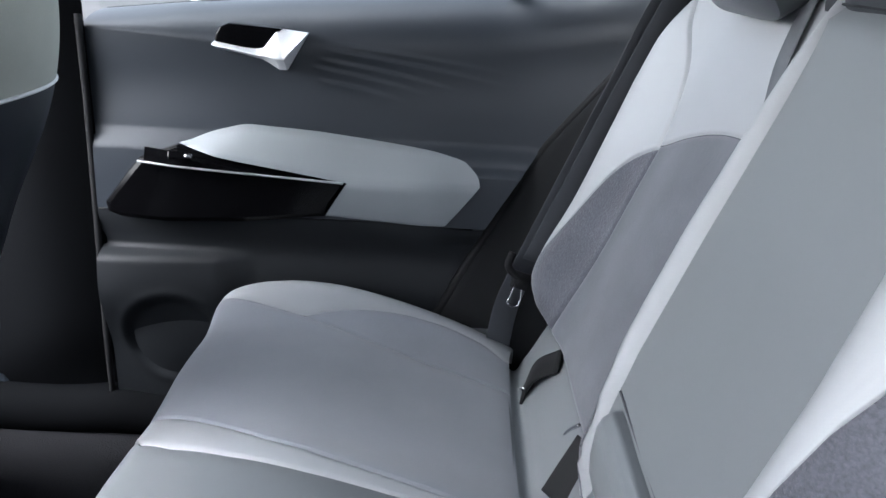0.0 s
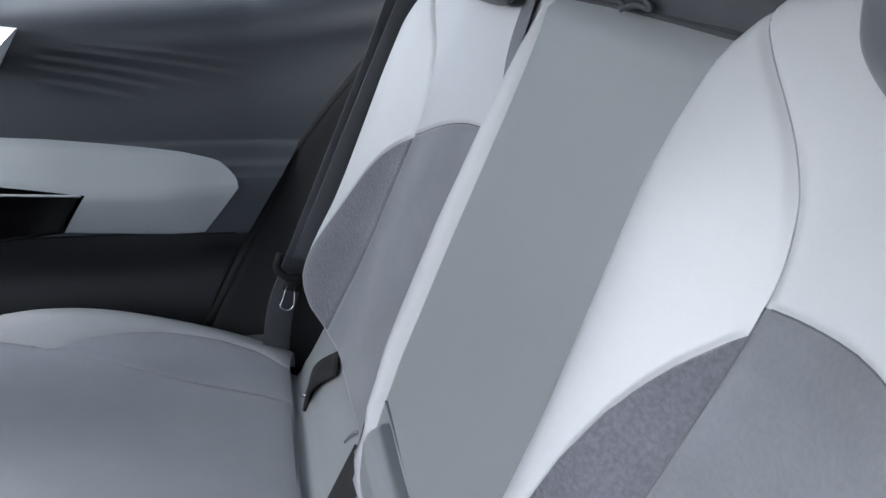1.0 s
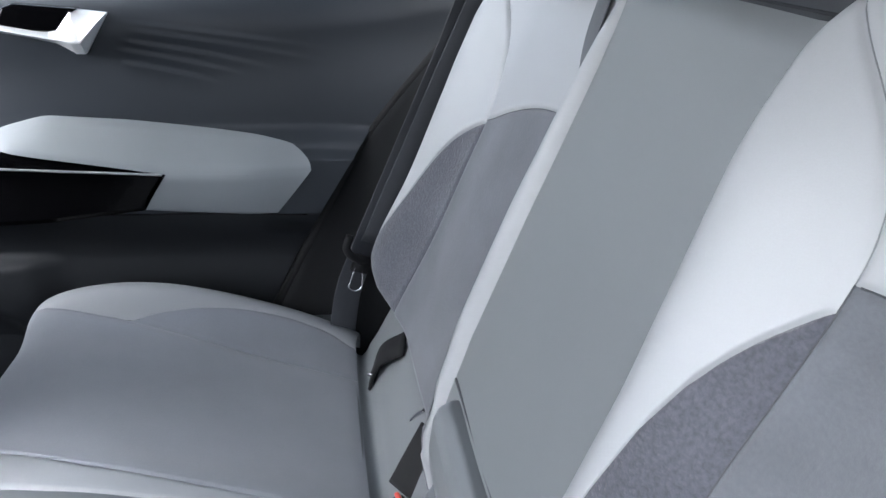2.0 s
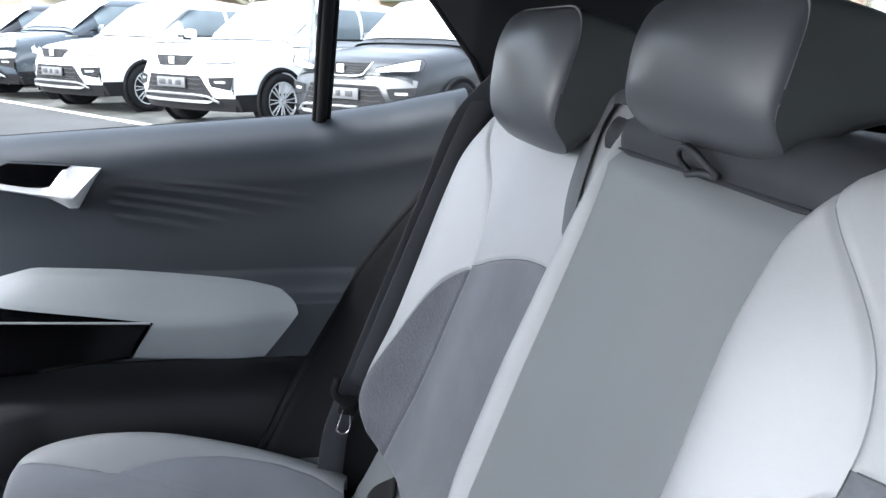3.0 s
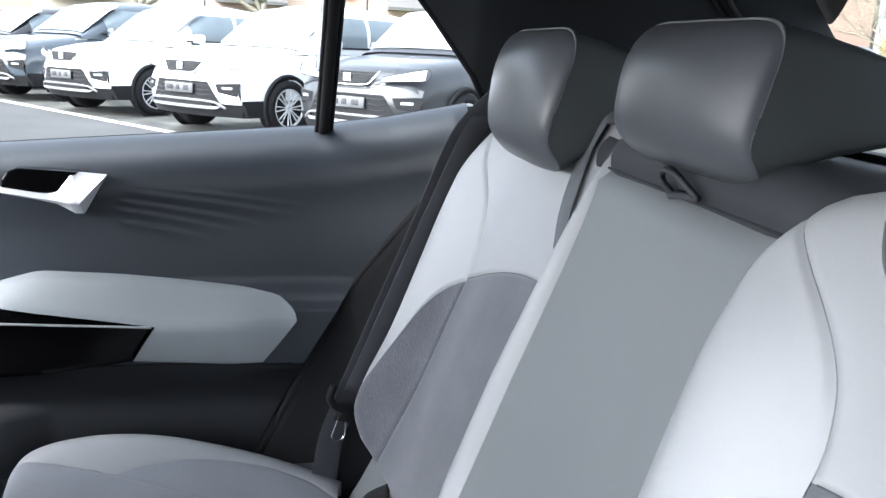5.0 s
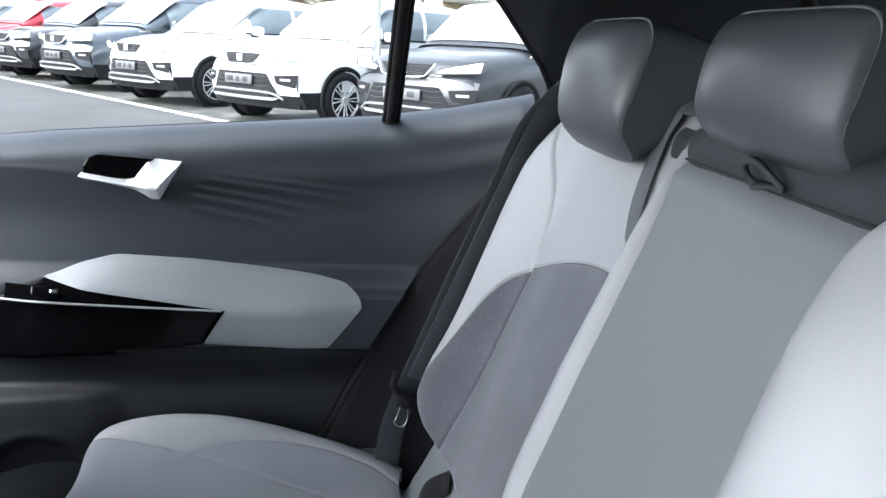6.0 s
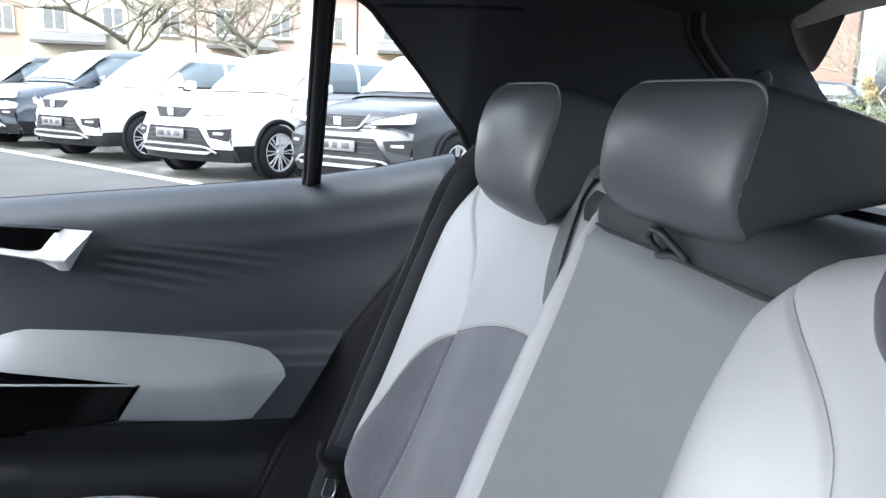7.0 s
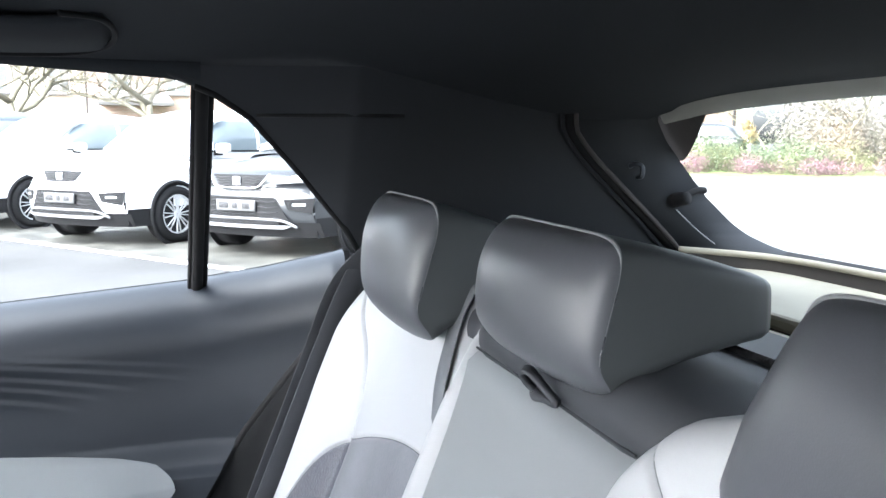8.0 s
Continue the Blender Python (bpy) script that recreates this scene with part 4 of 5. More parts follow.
    tube("piping", line, 0.0011, PIPING, ob, "thin pale grey piping", 6, radius=lambda t: 0.0012 * ease(0.02, 0.25, min(t, 1 - t)) + 0.0002)
    for way in (0, 1):
        for k in range(9):
            a0 = lerp(low, 0.02, k / 9)
            a1 = lerp(low, 0.02, (k + 0.6) / 9)
            pts = [place(m - 0.98, math.pi - a if way else a) for a in (a0, (a0 + a1) / 2, a1)]
            tube("stitch", pts, 0.0006, SEAM, ob, "dark stitch", 5)
    for sy in (-0.05, 0.05):
        tube("post", [(x0 + 0.045, C + side_w + sy, chin - 0.06), (x0 + 0.05, C + side_w + sy, z_mid)], 0.006, CHROME, ob, "steel headrest post")
    return ob


headrest(0.367, 0.127, "dark grey leather headrest on the seat by the closed door", 0.486, 0.050, 0.115, 1.215, 1.283, 1.125, 1.245, 1.165, 0.024, 0.5)
headrest(-0.371, 0.123, "dark grey leather headrest on the driver-side rear seat", 0.498, 0.050, 0.115, 1.215, 1.283, 1.125, 1.245, 1.165, 0.024, 0.5, 0.20)
headrest(0.0, 0.107, "dark grey leather headrest on the middle seat", 0.502, 0.049, 0.132, 1.236, 1.284, 1.171, 1.252, 1.203, 0.016, 0.5, 0.04, 0.03)

# cushions
PROFILE = smooth_path([(-0.16, 0.0, 0.34), (-0.205, 0.0, 0.46), (-0.226, 0.0, 0.54), (-0.218, 0.0, 0.588), (-0.18, 0.0, 0.610), (-0.10, 0.0, 0.618), (0.0, 0.0, 0.608), (0.14, 0.0, 0.574), (0.262, 0.0, 0.536)], 80)


def profile(u):
    k = clamp(u) * 80
    i = min(int(k), 79)
    return PROFILE[i].lerp(PROFILE[i + 1], k - i)


def cushion_lift(x, w):
    side = 0.044 * gauss((w - 0.605) / 0.045) * max(0.0, 1 - ((x + 0.03) / 0.40) ** 2)
    side -= 0.05 * ease(0.625, 0.66, w)
    return side - 0.006 * gauss((w - 0.40) / 0.12) + 0.008 * gauss((w - 0.20) / 0.05)


def cushion_panel(name, side, wl, wr, u0, u1, material, parent, label="", nu=30, nv=60):
    def f(s, v):
        u = lerp(u0, u1, v)
        p = profile(u)
        w = lerp(wl(p.x), wr(p.x), s)
        width = abs(wr(p.x) - wl(p.x))
        e = min(min(s, 1 - s) * width, min(v, 1 - v) * (u1 - u0) * 0.75)
        g = 0.003 * (1 - ease(0, 0.005, e)) ** 2
        lift = cushion_lift(p.x, w) * ease(0.30, 0.58, p.z)
        out = 0.01 * ease(0.58, 0.64, w) - 0.013 * gauss((w - 0.44) / 0.12) * ease(-0.10, -0.20, p.x)
        return p.x + out + g * ease(-0.15, -0.22, p.x), C + side * w, p.z + lift - g
    gg = lambda s, v: f(0.5 - 0.5 * math.cos(math.pi * s), v)
    return sheet(name, nu, nv, gg, material, parent, label, flip=side < 0)


W_MAIN = [(-0.23, 0.600), (-0.177, 0.58), (-0.127, 0.565), (-0.063, 0.55), (0.03, 0.53), (0.13, 0.511), (0.262, 0.505)]
W_SIDE = [(-0.23, 0.599), (-0.177, 0.579), (-0.127, 0.564), (-0.07, 0.550), (-0.045, 0.562), (0.02, 0.577), (0.085, 0.588), (0.155, 0.594), (0.22, 0.592), (0.262, 0.575)]
W_BAND = [(-0.23, 0.31), (-0.216, 0.28), (-0.17, 0.265), (-0.105, 0.236), (-0.05, 0.216), (0.05, 0.201), (0.166, 0.191), (0.262, 0.186)]
W_BAND2 = [(-0.23, 0.25), (-0.20, 0.205), (-0.156, 0.186), (-0.086, 0.176), (0.0, 0.171), (0.1, 0.169), (0.262, 0.172)]


def seat_cushion(side):
    seat = right_back if side > 0 else left_back
    tail = lambda s, v: (lerp(0.258, 0.345, v), C + side * lerp(0.13, 0.60, s), 0.532 - 0.012 * math.sin(math.pi * min(1, v * 3)) + 0.10 * ease(0.15, 1.0, v))
    ob = sheet("cushion", 24, 12, tail, LEATHER_GREY, seat, "grey leather and suede seat cushion", flip=side < 0)
    t = lambda table: (lambda x: pl(table, x))
    cushion_panel("centre_panel", side, t(W_BAND), t(W_MAIN), 0.0, 1.0, CUSHION_LIT, ob, "smooth lilac-grey centre panel, colour lightened for missing light", 30, 70)
    cushion_panel("band", side, t(W_BAND2), t(W_BAND), 0.0, 1.0, LEATHER_LIGHT, ob, "pale leather band", 12, 70)
    cushion_panel("side_patch", side, t(W_MAIN), lambda x: max(pl(W_MAIN, x) + 0.0005, soft(W_SIDE, x, 0.012)), 0.64, 1.0, CUSHION_LIT, ob, "lilac-grey side patch, colour lightened for missing light", 16, 40)
    cushion_panel("outer_bolster", side, lambda x: max(pl(W_MAIN, x) + 0.0005, soft(W_SIDE, x, 0.012)), lambda x: 0.655, 0.0, 1.0, LEATHER_LIGHT, ob, "pale grey leather side bolster", 16, 70)
    sheet("outer_side", 20, 6, lambda s, v: (lerp(-0.17, 0.27, s), C + side * (0.655 - 0.01 * v), lerp(0.57, 0.34, v)), LEATHER_GREY, ob, "grey cushion side", flip=side > 0)
    return ob


seat_cushion(1)
seat_cushion(-1)


def mid_top(s, v):
    p = profile(v)
    half = pl(W_BAND2, p.x)
    w = lerp(-half, half, s)
    e = (0.5 - abs(s - 0.5)) * 2 * half
    g = 0.0025 * (1 - ease(0, 0.006, e)) ** 2
    return p.x, C + w, p.z + lerp(0.012 * ease(-0.05, 0.2, p.x) + 0.008, cushion_lift(p.x, half), ease(0.6, 1.0, abs(2 * s - 1))) * ease(0.30, 0.58, p.z) - g


mid_cushion = sheet("cushion", 30, 70, mid_top, LEATHER_GREY, mid_seat, "mid-grey leather cushion with a raised rear roll")


def mid_roll(s, v):
    # a low roll at the cushion's rear, a groove, and a higher roll that meets the backrest
    far = lerp(0.078, 0.108, ease(0.46, 0.52, v))
    w = lerp(-0.135, far, s)
    e = min(s, 1 - s) * (far + 0.135)
    g = 0.035 * (1 - math.sqrt(max(0.0, 1 - (1 - min(1, e / 0.024)) ** 2)))
    x = pl([(0, 0.284), (0.1, 0.283), (0.25, 0.288), (0.40, 0.298), (0.46, 0.306), (0.50, 0.318), (0.54, 0.311), (0.62, 0.310), (0.80, 0.313), (0.88, 0.318), (0.94, 0.328), (1, 0.342)], v)
    z = pl([(0, 0.540), (0.1, 0.575), (0.25, 0.622), (0.40, 0.668), (0.46, 0.683), (0.50, 0.688), (0.54, 0.694), (0.62, 0.712), (0.80, 0.744), (0.88, 0.756), (0.94, 0.762), (1, 0.758)], v)
    return x + g, C + w, z - g * 0.5


sheet("rear_roll", 40, 70, mid_roll, LEATHER_GREY, mid_cushion, "mid-grey leather raised rear roll")

tube("roll_seam", [(0.3425, C + w, 0.762) for w in np.linspace(-0.132, 0.130, 10)], 0.0016, SEAM, mid_cushion, "dark seam at the backrest", 6)

# belts
def belt(side, label):
    ob = thing("seat_belt", label, "seat belt", "rear seat belts", at=(0.3, C + side * 0.6, 0.55))
    m = lambda q: (q[0], C + side * (q[1] - C), q[2])
    up = smooth_path([m(q) for q in [(0.515, 1.150, 1.235), (0.487, 1.205, 1.190), (0.458, 1.232, 1.13), (0.405, 1.242, 1.00), (0.34, 1.244, 0.84), (0.288, 1.242, 0.715)]], 40)
    ribbon("webbing", up, Vector((1, 0.15 * side, -0.35)), 0.034, 0.002, WEBBING, ob, "dark grey woven webbing")
    two = smooth_path([m(q) for q in [(0.500, 1.185, 1.205), (0.448, 1.240, 1.13), (0.398, 1.252, 1.00), (0.333, 1.252, 0.84), (0.276, 1.246, 0.70), (0.252, 1.246, 0.63), (0.240, 1.246, 0.54)]], 40)
    ribbon("lap_webbing", two, Vector((1, 0.3 * side, -0.35)), 0.044, 0.002, WEBBING, ob, "dark grey woven webbing")
    tongue = link("tongue", mesh_of("tongue", *join(
        tube_data(smooth_path([m(q) for q in [(0.255, 1.226, 0.735), (0.250, 1.222, 0.712), (0.272, 1.226, 0.692), (0.302, 1.236, 0.694), (0.304, 1.240, 0.714)]], 24), 0.0062, 10),
        ribbon_data([m((0.276, 1.228, 0.70)), m((0.268, 1.224, 0.675))], Vector((1, 0.2, 0.2)), 0.028, 0.010))), RUBBER, ob, "black plastic belt tongue grip")
    tube("latch_plate", smooth_path([m(q) for q in [(0.262, 1.220, 0.684), (0.255, 1.217, 0.662), (0.252, 1.216, 0.652), (0.262, 1.217, 0.645), (0.272, 1.219, 0.652), (0.274, 1.222, 0.682)]], 24), 0.0014, CHROME, ob, "bright steel latch plate", 8)
    return ob


belt(1, "dark seat belt hanging beside the backrest with its tongue parked")
mid_belt = thing("seat_belt", "dark belt running over the shoulder of the backrest", "seat belt", "rear seat belts", at=(0.5, 0.76, 1.2))
bp = []
for w, z, d in ((0.222, 1.02, -0.006), (0.234, 1.06, 0.002), (0.246, 1.09, 0.005), (0.254, 1.125, 0.006), (0.256, 1.165, 0.008), (0.246, 1.188, 0.010)):
    bp.append(back_point(1, w, z, back_depth(w, z, 1) + d))
bp += [(0.530, 0.866, 1.194), (0.545, 0.840, 1.192), (0.57, 0.80, 1.188)]
bp = smooth_path(bp, 60)
turn_at = lambda k: ease(0.6, 0.95, k / (len(bp) - 1))
ribbon("webbing", bp, [Vector((0.1, 0.95, 0.25)).lerp(Vector((0.7, 0.6, 0.5)), turn_at(k)) for k in range(len(bp))], 0.034, 0.002, LIT_WEBBING, mid_belt, "dark grey woven webbing")
# buckle
buckle = thing("belt_buckle", "black belt buckle with a red release button between the cushions", "buckle", at=(0.255, 0.80, 0.57))
bax = Vector((0.86, 0.15, 0.42)).normalized()          # along the button
bdn = Vector((0.30, 0.30, -0.86))                       # from the button down the housing
bdn = (bdn - bax * bdn.dot(bax)).normalized()
bth = bax.cross(bdn)
bm_m = Matrix.Translation((0.277, 0.776, 0.588)) @ Matrix((bdn, bax, -bth)).transposed().to_4x4()
link("housing", mesh_of("housing", *bm_data(box_bm(0.062, 0.044, 0.026, 0.006, 3, bm_m @ pose(0.030, 0, 0))), False), RUBBER, buckle, "black plastic housing")
link("release_button", mesh_of("release_button", *join(bm_data(box_bm(0.009, 0.038, 0.011, 0.0025, 2, bm_m @ pose(-0.002, 0, 0.004))), bm_data(box_bm(0.012, 0.006, 0.022, 0.002, 2, bm_m @ pose(-0.002, 0.0165, 0.0))), bm_data(box_bm(0.012, 0.006, 0.022, 0.002, 2, bm_m @ pose(-0.002, -0.0165, 0.0)))), False), RED, buckle, "red release button")
ribbon("webbing", smooth_path([(0.300, 0.815, 0.575), (0.318, 0.825, 0.605), (0.340, 0.838, 0.640)], 12), Vector((0.5, -0.75, -0.1)), 0.058, 0.004, RUBBER, buckle, "short dark webbing stalk")
# child-seat anchor covers
for (p, q) in (((0.281, 1.132, 0.532), (0.325, 1.074, 0.628)),):
    c = Vector(p).lerp(Vector(q), 0.5) + Vector((-0.008, 0.01, 0.006))
    f = tagged(ribbon("anchor_cover", smooth_path([p, c, q], 14), (0.2, 0.5, 0.5), 0.038, 0.005, RUBBER), "dark fabric flap over a child-seat anchor", "flap")
    tube("hook", smooth_path([(0.279, 1.128, 0.545), (0.276, 1.120, 0.552), (0.281, 1.113, 0.556), (0.287, 1.118, 0.553)], 14), 0.0022, CHROME, f, "small bright hook", 6)
anchor = tagged(tube("child_seat_anchor", smooth_path([(0.332, 0.905, 0.628), (0.324, 0.915, 0.615), (0.319, 0.925, 0.600), (0.322, 0.935, 0.588), (0.331, 0.945, 0.585)], 24), 0.0024, CHROME, n=8), "thin steel child-seat anchor loop at the backrest", "anchor")

# front seats
front_seat = thing("front_seat", "front seat back in olive-grey fabric with pale stitching", "seat", at=(-0.6, 0.95, 0.34))


def front_shell(z_lo, z_hi):
    def f(s, v):
        z = lerp(z_lo, z_hi, v)
        a = lerp(-1, 1, s)
        half = pl([(0.45, 0.22), (0.75, 0.225), (0.95, 0.215), (1.03, 0.205), (1.10, 0.20), (1.15, 0.17), (1.20, 0.10)], z)
        return -0.335 - (1.05 - z) * 0.42 * ease(1.25, 0.8, z) - 0.075 * abs(a) ** 2.5, 0.945 + half * a, z
    return f


sheet("upper_back", 24, 24, front_shell(1.002, 1.20), BEIGE, front_seat, "olive-grey upper seat back")
sheet("lower_back", 24, 24, front_shell(0.45, 1.0), PLASTIC, front_seat, "dark lower seat back with a pocket")
tube("stitching", [front_shell(0.45, 1.0)(s, 1.0) for s in np.linspace(0.02, 0.98, 24)], 0.0028, STITCH, front_seat, "pale stitched seam", 6)
box("seat_base", (-0.80, 0.945, 0.42), (0.46, 0.44, 0.16), PLASTIC, front_seat, "dark seat base", bevel=0.04)
# out of view; stands far enough back to block front light
driver = copy_thing(front_seat, Matrix.Translation((-0.58, 2 * C - 0.95, 0.34)))
driver["label"] = "unseen front driver seat back in olive-grey fabric, blocking front light"

# ---------------------------------------------------------------- outside: ground
H = Vector((-0.719, -0.695, 0)).normalized()      # the way that the parked cars face
A = Vector((0.695, -0.719, 0)).normalized()       # across them, to their left
ROW = Vector((-0.608, 0.794, 0)).normalized()     # along the row of parked cars
RISE = 0.13          # the parking bays lie a little higher than the car's own place
LINE0 = Vector((0.25, 8.47, RISE))
OUT = Vector((0.794, 0.608, 0)).normalized()
ground = tagged(sheet("ground", 40, 80, lambda s, v: (lambda y: (lerp(-300, 300, s), y, -0.02 + RISE * ease(2.5, 7.5, y)))(pl([(0, -300), (0.3, -2), (0.7, 12), (1, 400)], v)), ASPHALT), "grey damp asphalt reaching the horizon", "ground", kind="structure")
tagged(sheet("parking_bay", 10, 10, lambda s, v: tuple(LINE0 + ROW * lerp(-3.2, 60, s) + OUT * lerp(0.1, 7.5, v) + Vector((0, 0, -0.012))), WETASPHALT), "wet mottled paving of the parking bays", "paving", kind="structure")


def strip(name, p, q, width, height, material, base=-0.015):
    p, q = Vector(p), Vector(q)
    d = (q - p)
    a = math.degrees(math.atan2(d.y, d.x))
    c = (p + q) / 2
    return box(name, (c.x, c.y, RISE + base + height / 2), (d.length, width, height), material, bevel=min(0.01, height / 3), turn=(0, 0, a))


tagged(strip("edging", LINE0 + ROW * -3.2, LINE0 + ROW * 60, 0.12, 0.012, LINE, -0.012), "pale edging line along the parking bays", "line", kind="structure")

# ---------------------------------------------------------------- parked cars
L_W = [(-4.36, 0.70), (-4.25, 0.83), (-3.9, 0.90), (-0.8, 0.915), (-0.3, 0.89), (-0.1, 0.86), (0.0, 0.84)]
L_Z = [(-4.36, 0.95), (-4.2, 1.08), (-1.35, 1.08), (-1.1, 1.06), (-0.5, 0.99), (-0.15, 0.925), (-0.05, 0.86), (0.0, 0.76)]
G_W = [(-4.30, 0.70), (-3.6, 0.80), (-2.2, 0.82), (-1.2, 0.84)]
G_Z = [(-4.32, 1.05), (-4.0, 1.45), (-3.6, 1.60), (-2.6, 1.67), (-2.05, 1.64), (-1.75, 1.50), (-1.12, 1.06)]


def nose(x):
    return -0.22 * (abs(x) / 0.92) ** 2.6


def section(w, z0, z1, a, e):
    c, s_ = math.cos(a), math.sin(a)
    return w * math.copysign(abs(c) ** e, c), z0 + (z1 - z0) * max(0.0, s_) ** e


def roof_x(y, z, base=1.0, e=0.55):
    top = pl(G_Z, y)
    f = clamp((z - base) / max(0.01, top - base))
    return pl(G_W, y) * max(0.0, 1 - f ** (2 / e)) ** (e / 2)


def lathe(profile_rx, n=40):
    """Revolved round the x axis; profile of (x, r)."""
    m = len(profile_rx)
    verts = [(x, r * math.cos(2 * math.pi * i / n), r * math.sin(2 * math.pi * i / n)) for i in range(n) for x, r in profile_rx]
    faces = [(i * m + j, i * m + j + 1, ((i + 1) % n) * m + j + 1, ((i + 1) % n) * m + j) for i in range(n) for j in range(m - 1)]
    return verts, faces


TYRE = lathe([(-0.11, 0.22), (-0.115, 0.30), (-0.09, 0.338), (0.0, 0.345), (0.09, 0.338), (0.115, 0.30), (0.112, 0.245), (0.10, 0.238)])
RIM = lathe([(0.10, 0.240), (0.108, 0.238), (0.104, 0.222), (0.05, 0.215), (0.0, 0.21)])


def moved(data, m):
    return [tuple(m @ Vector(v)) for v in data[0]], data[1]


def spoke(k):
    parts = []
    for side in (-1, 1):
        bm = box_bm(0.022, 0.013, 0.185, 0.003, 1, pose(0.098, side * 0.018, 0.125, side * -7, 4, 0))
        parts.append(moved(bm_data(bm), pose(0, 0, 0, 45 * k, 0, 0)))
    return join(*parts)


def parked_car(label, paint, spot, turn=0.0, size=1.0, bars=True, lower=CAR_PLASTIC):
    """spot: where its right front wheel stands. Local x to its right, y ahead."""
    ob = thing("parked_car", label, "car", "parked cars")
    rot = Matrix((tuple(-A), tuple(H), (0, 0, 1))).transposed().to_4x4() @ pose(0, 0, 0, 0, 0, turn)
    m = Matrix.Translation(Vector(spot) + Vector((0, 0, RISE - 0.010))) @ rot @ Matrix.Scale(size, 4) @ Matrix.Translation((-0.79, 0.86, 0))

    def add(name, data, material, tag="", parent=None, smooth=True):
        return link(name, mesh_of(name, *data, smooth), material, parent or ob, tag, local=True)

    def body(s, v):
        y = lerp(-4.36, 0.0, s ** 0.8 if s > 0.5 else s * 0.5 ** -0.2)
        x, z = section(pl(L_W, y), 0.36, pl(L_Z, y), math.pi * v, 0.34)
        return x, y + nose(x) * ease(-1.2, 0.0, y), z
    fascia = patch(24, 10, lambda s, v: (lerp(-0.84, 0.84, s), nose(lerp(-0.84, 0.84, s)) + 0.05 * math.sin(math.pi * v) - 0.02, lerp(0.36, 0.76 * (1 - 0.06 * abs(2 * s - 1) ** 4), v)))
    add("body", join(patch(60, 40, body), fascia), paint, "glossy painted body shell")
    add("roof", patch(40, 30, lambda s, v: (lambda y: (lambda q: (q[0], y, q[1]))(section(pl(G_W, y), 1.0, pl(G_Z, y), math.pi * v, 0.55)))(lerp(-4.32, -1.15, s))), paint, "painted roof and pillars")
    add("lower_cladding", join(patch(40, 4, lambda s, v: (-pl(L_W, lerp(-4.3, 0.02, s)) - 0.006 - 0.01 * (1 - v), lerp(-4.3, 0.02, s) + nose(0.9) * ease(-1.2, 0, lerp(-4.3, 0.02, s)), lerp(0.24, 0.44, v))),
                               patch(40, 4, lambda s, v: (pl(L_W, lerp(-4.3, 0.02, s)) + 0.006 + 0.01 * (1 - v), lerp(-4.3, 0.02, s) + nose(0.9) * ease(-1.2, 0, lerp(-4.3, 0.02, s)), lerp(0.24, 0.44, v))),
                               patch(30, 4, lambda s, v: (lerp(-0.90, 0.90, s), nose(lerp(-0.90, 0.90, s)) + 0.03 - 0.08 * (1 - v), lerp(0.24, 0.40, v)))), lower, "black plastic lower cladding")

    def front(name, x0, x1, z0, z1, material, tag, lift=0.035, lean=0.0, parent=None, tz0=None, tz1=None, squeeze=0.0):
        def f(s, v):
            k = (1 - squeeze * (1 - v))
            x = lerp(lerp(x0, x1, 0.5) + (x0 - x1) / 2 * k, lerp(x0, x1, 0.5) + (x1 - x0) / 2 * k, s)
            za = lerp(z0, tz0 if tz0 is not None else z0, s)
            zb = lerp(z1, tz1 if tz1 is not None else z1, s)
            return x, nose(x) + lift - lean * v, lerp(za, zb, v)
        return add(name, patch(16, 6, f), material, tag, parent)
    g = front("grille", -0.36, 0.36, 0.755, 0.88, CAR_PLASTIC, "black upper grille", 0.034, 0.035, squeeze=0.34)
    for k in range(4):
        link("grille_bar", mesh_of("grille_bar", *tube_data([(x, nose(x) + 0.040 - 0.035 * (k + 0.7) / 4.5, 0.77 + k * 0.027 + 0.006 * math.cos(x * 45)) for x in np.linspace(-0.25 - 0.022 * k, 0.25 + 0.022 * k, 40)], 0.0045, 6)), DARKTRIM, g, "", True)
    link("badge", mesh_of("badge", *bm_data(box_bm(0.10, 0.02, 0.085, 0.008, 2, pose(0, 0.035, 0.818)))), ALLOY, ob, "plain silver badge", True)
    add("grille_frame", tube_data(smooth_path([(-0.40, nose(0.40) + 0.01, 0.890), (-0.34, nose(0.34) + 0.03, 0.815), (-0.265, nose(0.26) + 0.045, 0.755), (0, 0.045, 0.745), (0.265, nose(0.26) + 0.045, 0.755), (0.34, nose(0.34) + 0.03, 0.815), (0.40, nose(0.40) + 0.01, 0.890)], 24), 0.009, 6), CHROME, "bright grille frame")
    front("lower_grille", -0.46, 0.46, 0.40, 0.655, CAR_PLASTIC, "black lower intake mesh", 0.040, squeeze=-0.36)
    for k in range(4):
        add("intake_bar", tube_data([(x, nose(x) + 0.045, 0.445 + k * 0.055 + 0.006 * math.cos(x * 40)) for x in np.linspace(-0.50, 0.50, 30)], 0.004, 5), DARKTRIM, "")
    plate = link("number_plate", mesh_of("number_plate", *bm_data(box_bm(0.52, 0.02, 0.115, 0.004, 1, pose(0, 0.058, 0.565)))), PLATE, ob, "pale number plate with plain bars", True)
    for k, w in enumerate((0.10, 0.07, 0.13)):
        link("plate_bar", mesh_of("plate_bar", *bm_data(box_bm(w, 0.004, 0.06, 0.001, 1, pose(-0.14 + 0.15 * k, 0.070, 0.565)))), DARKTRIM, plate, "", True)
    front("skid_plate", -0.66, 0.66, 0.335, 0.372, SKID, "silver skid plate", 0.060, squeeze=0.12)
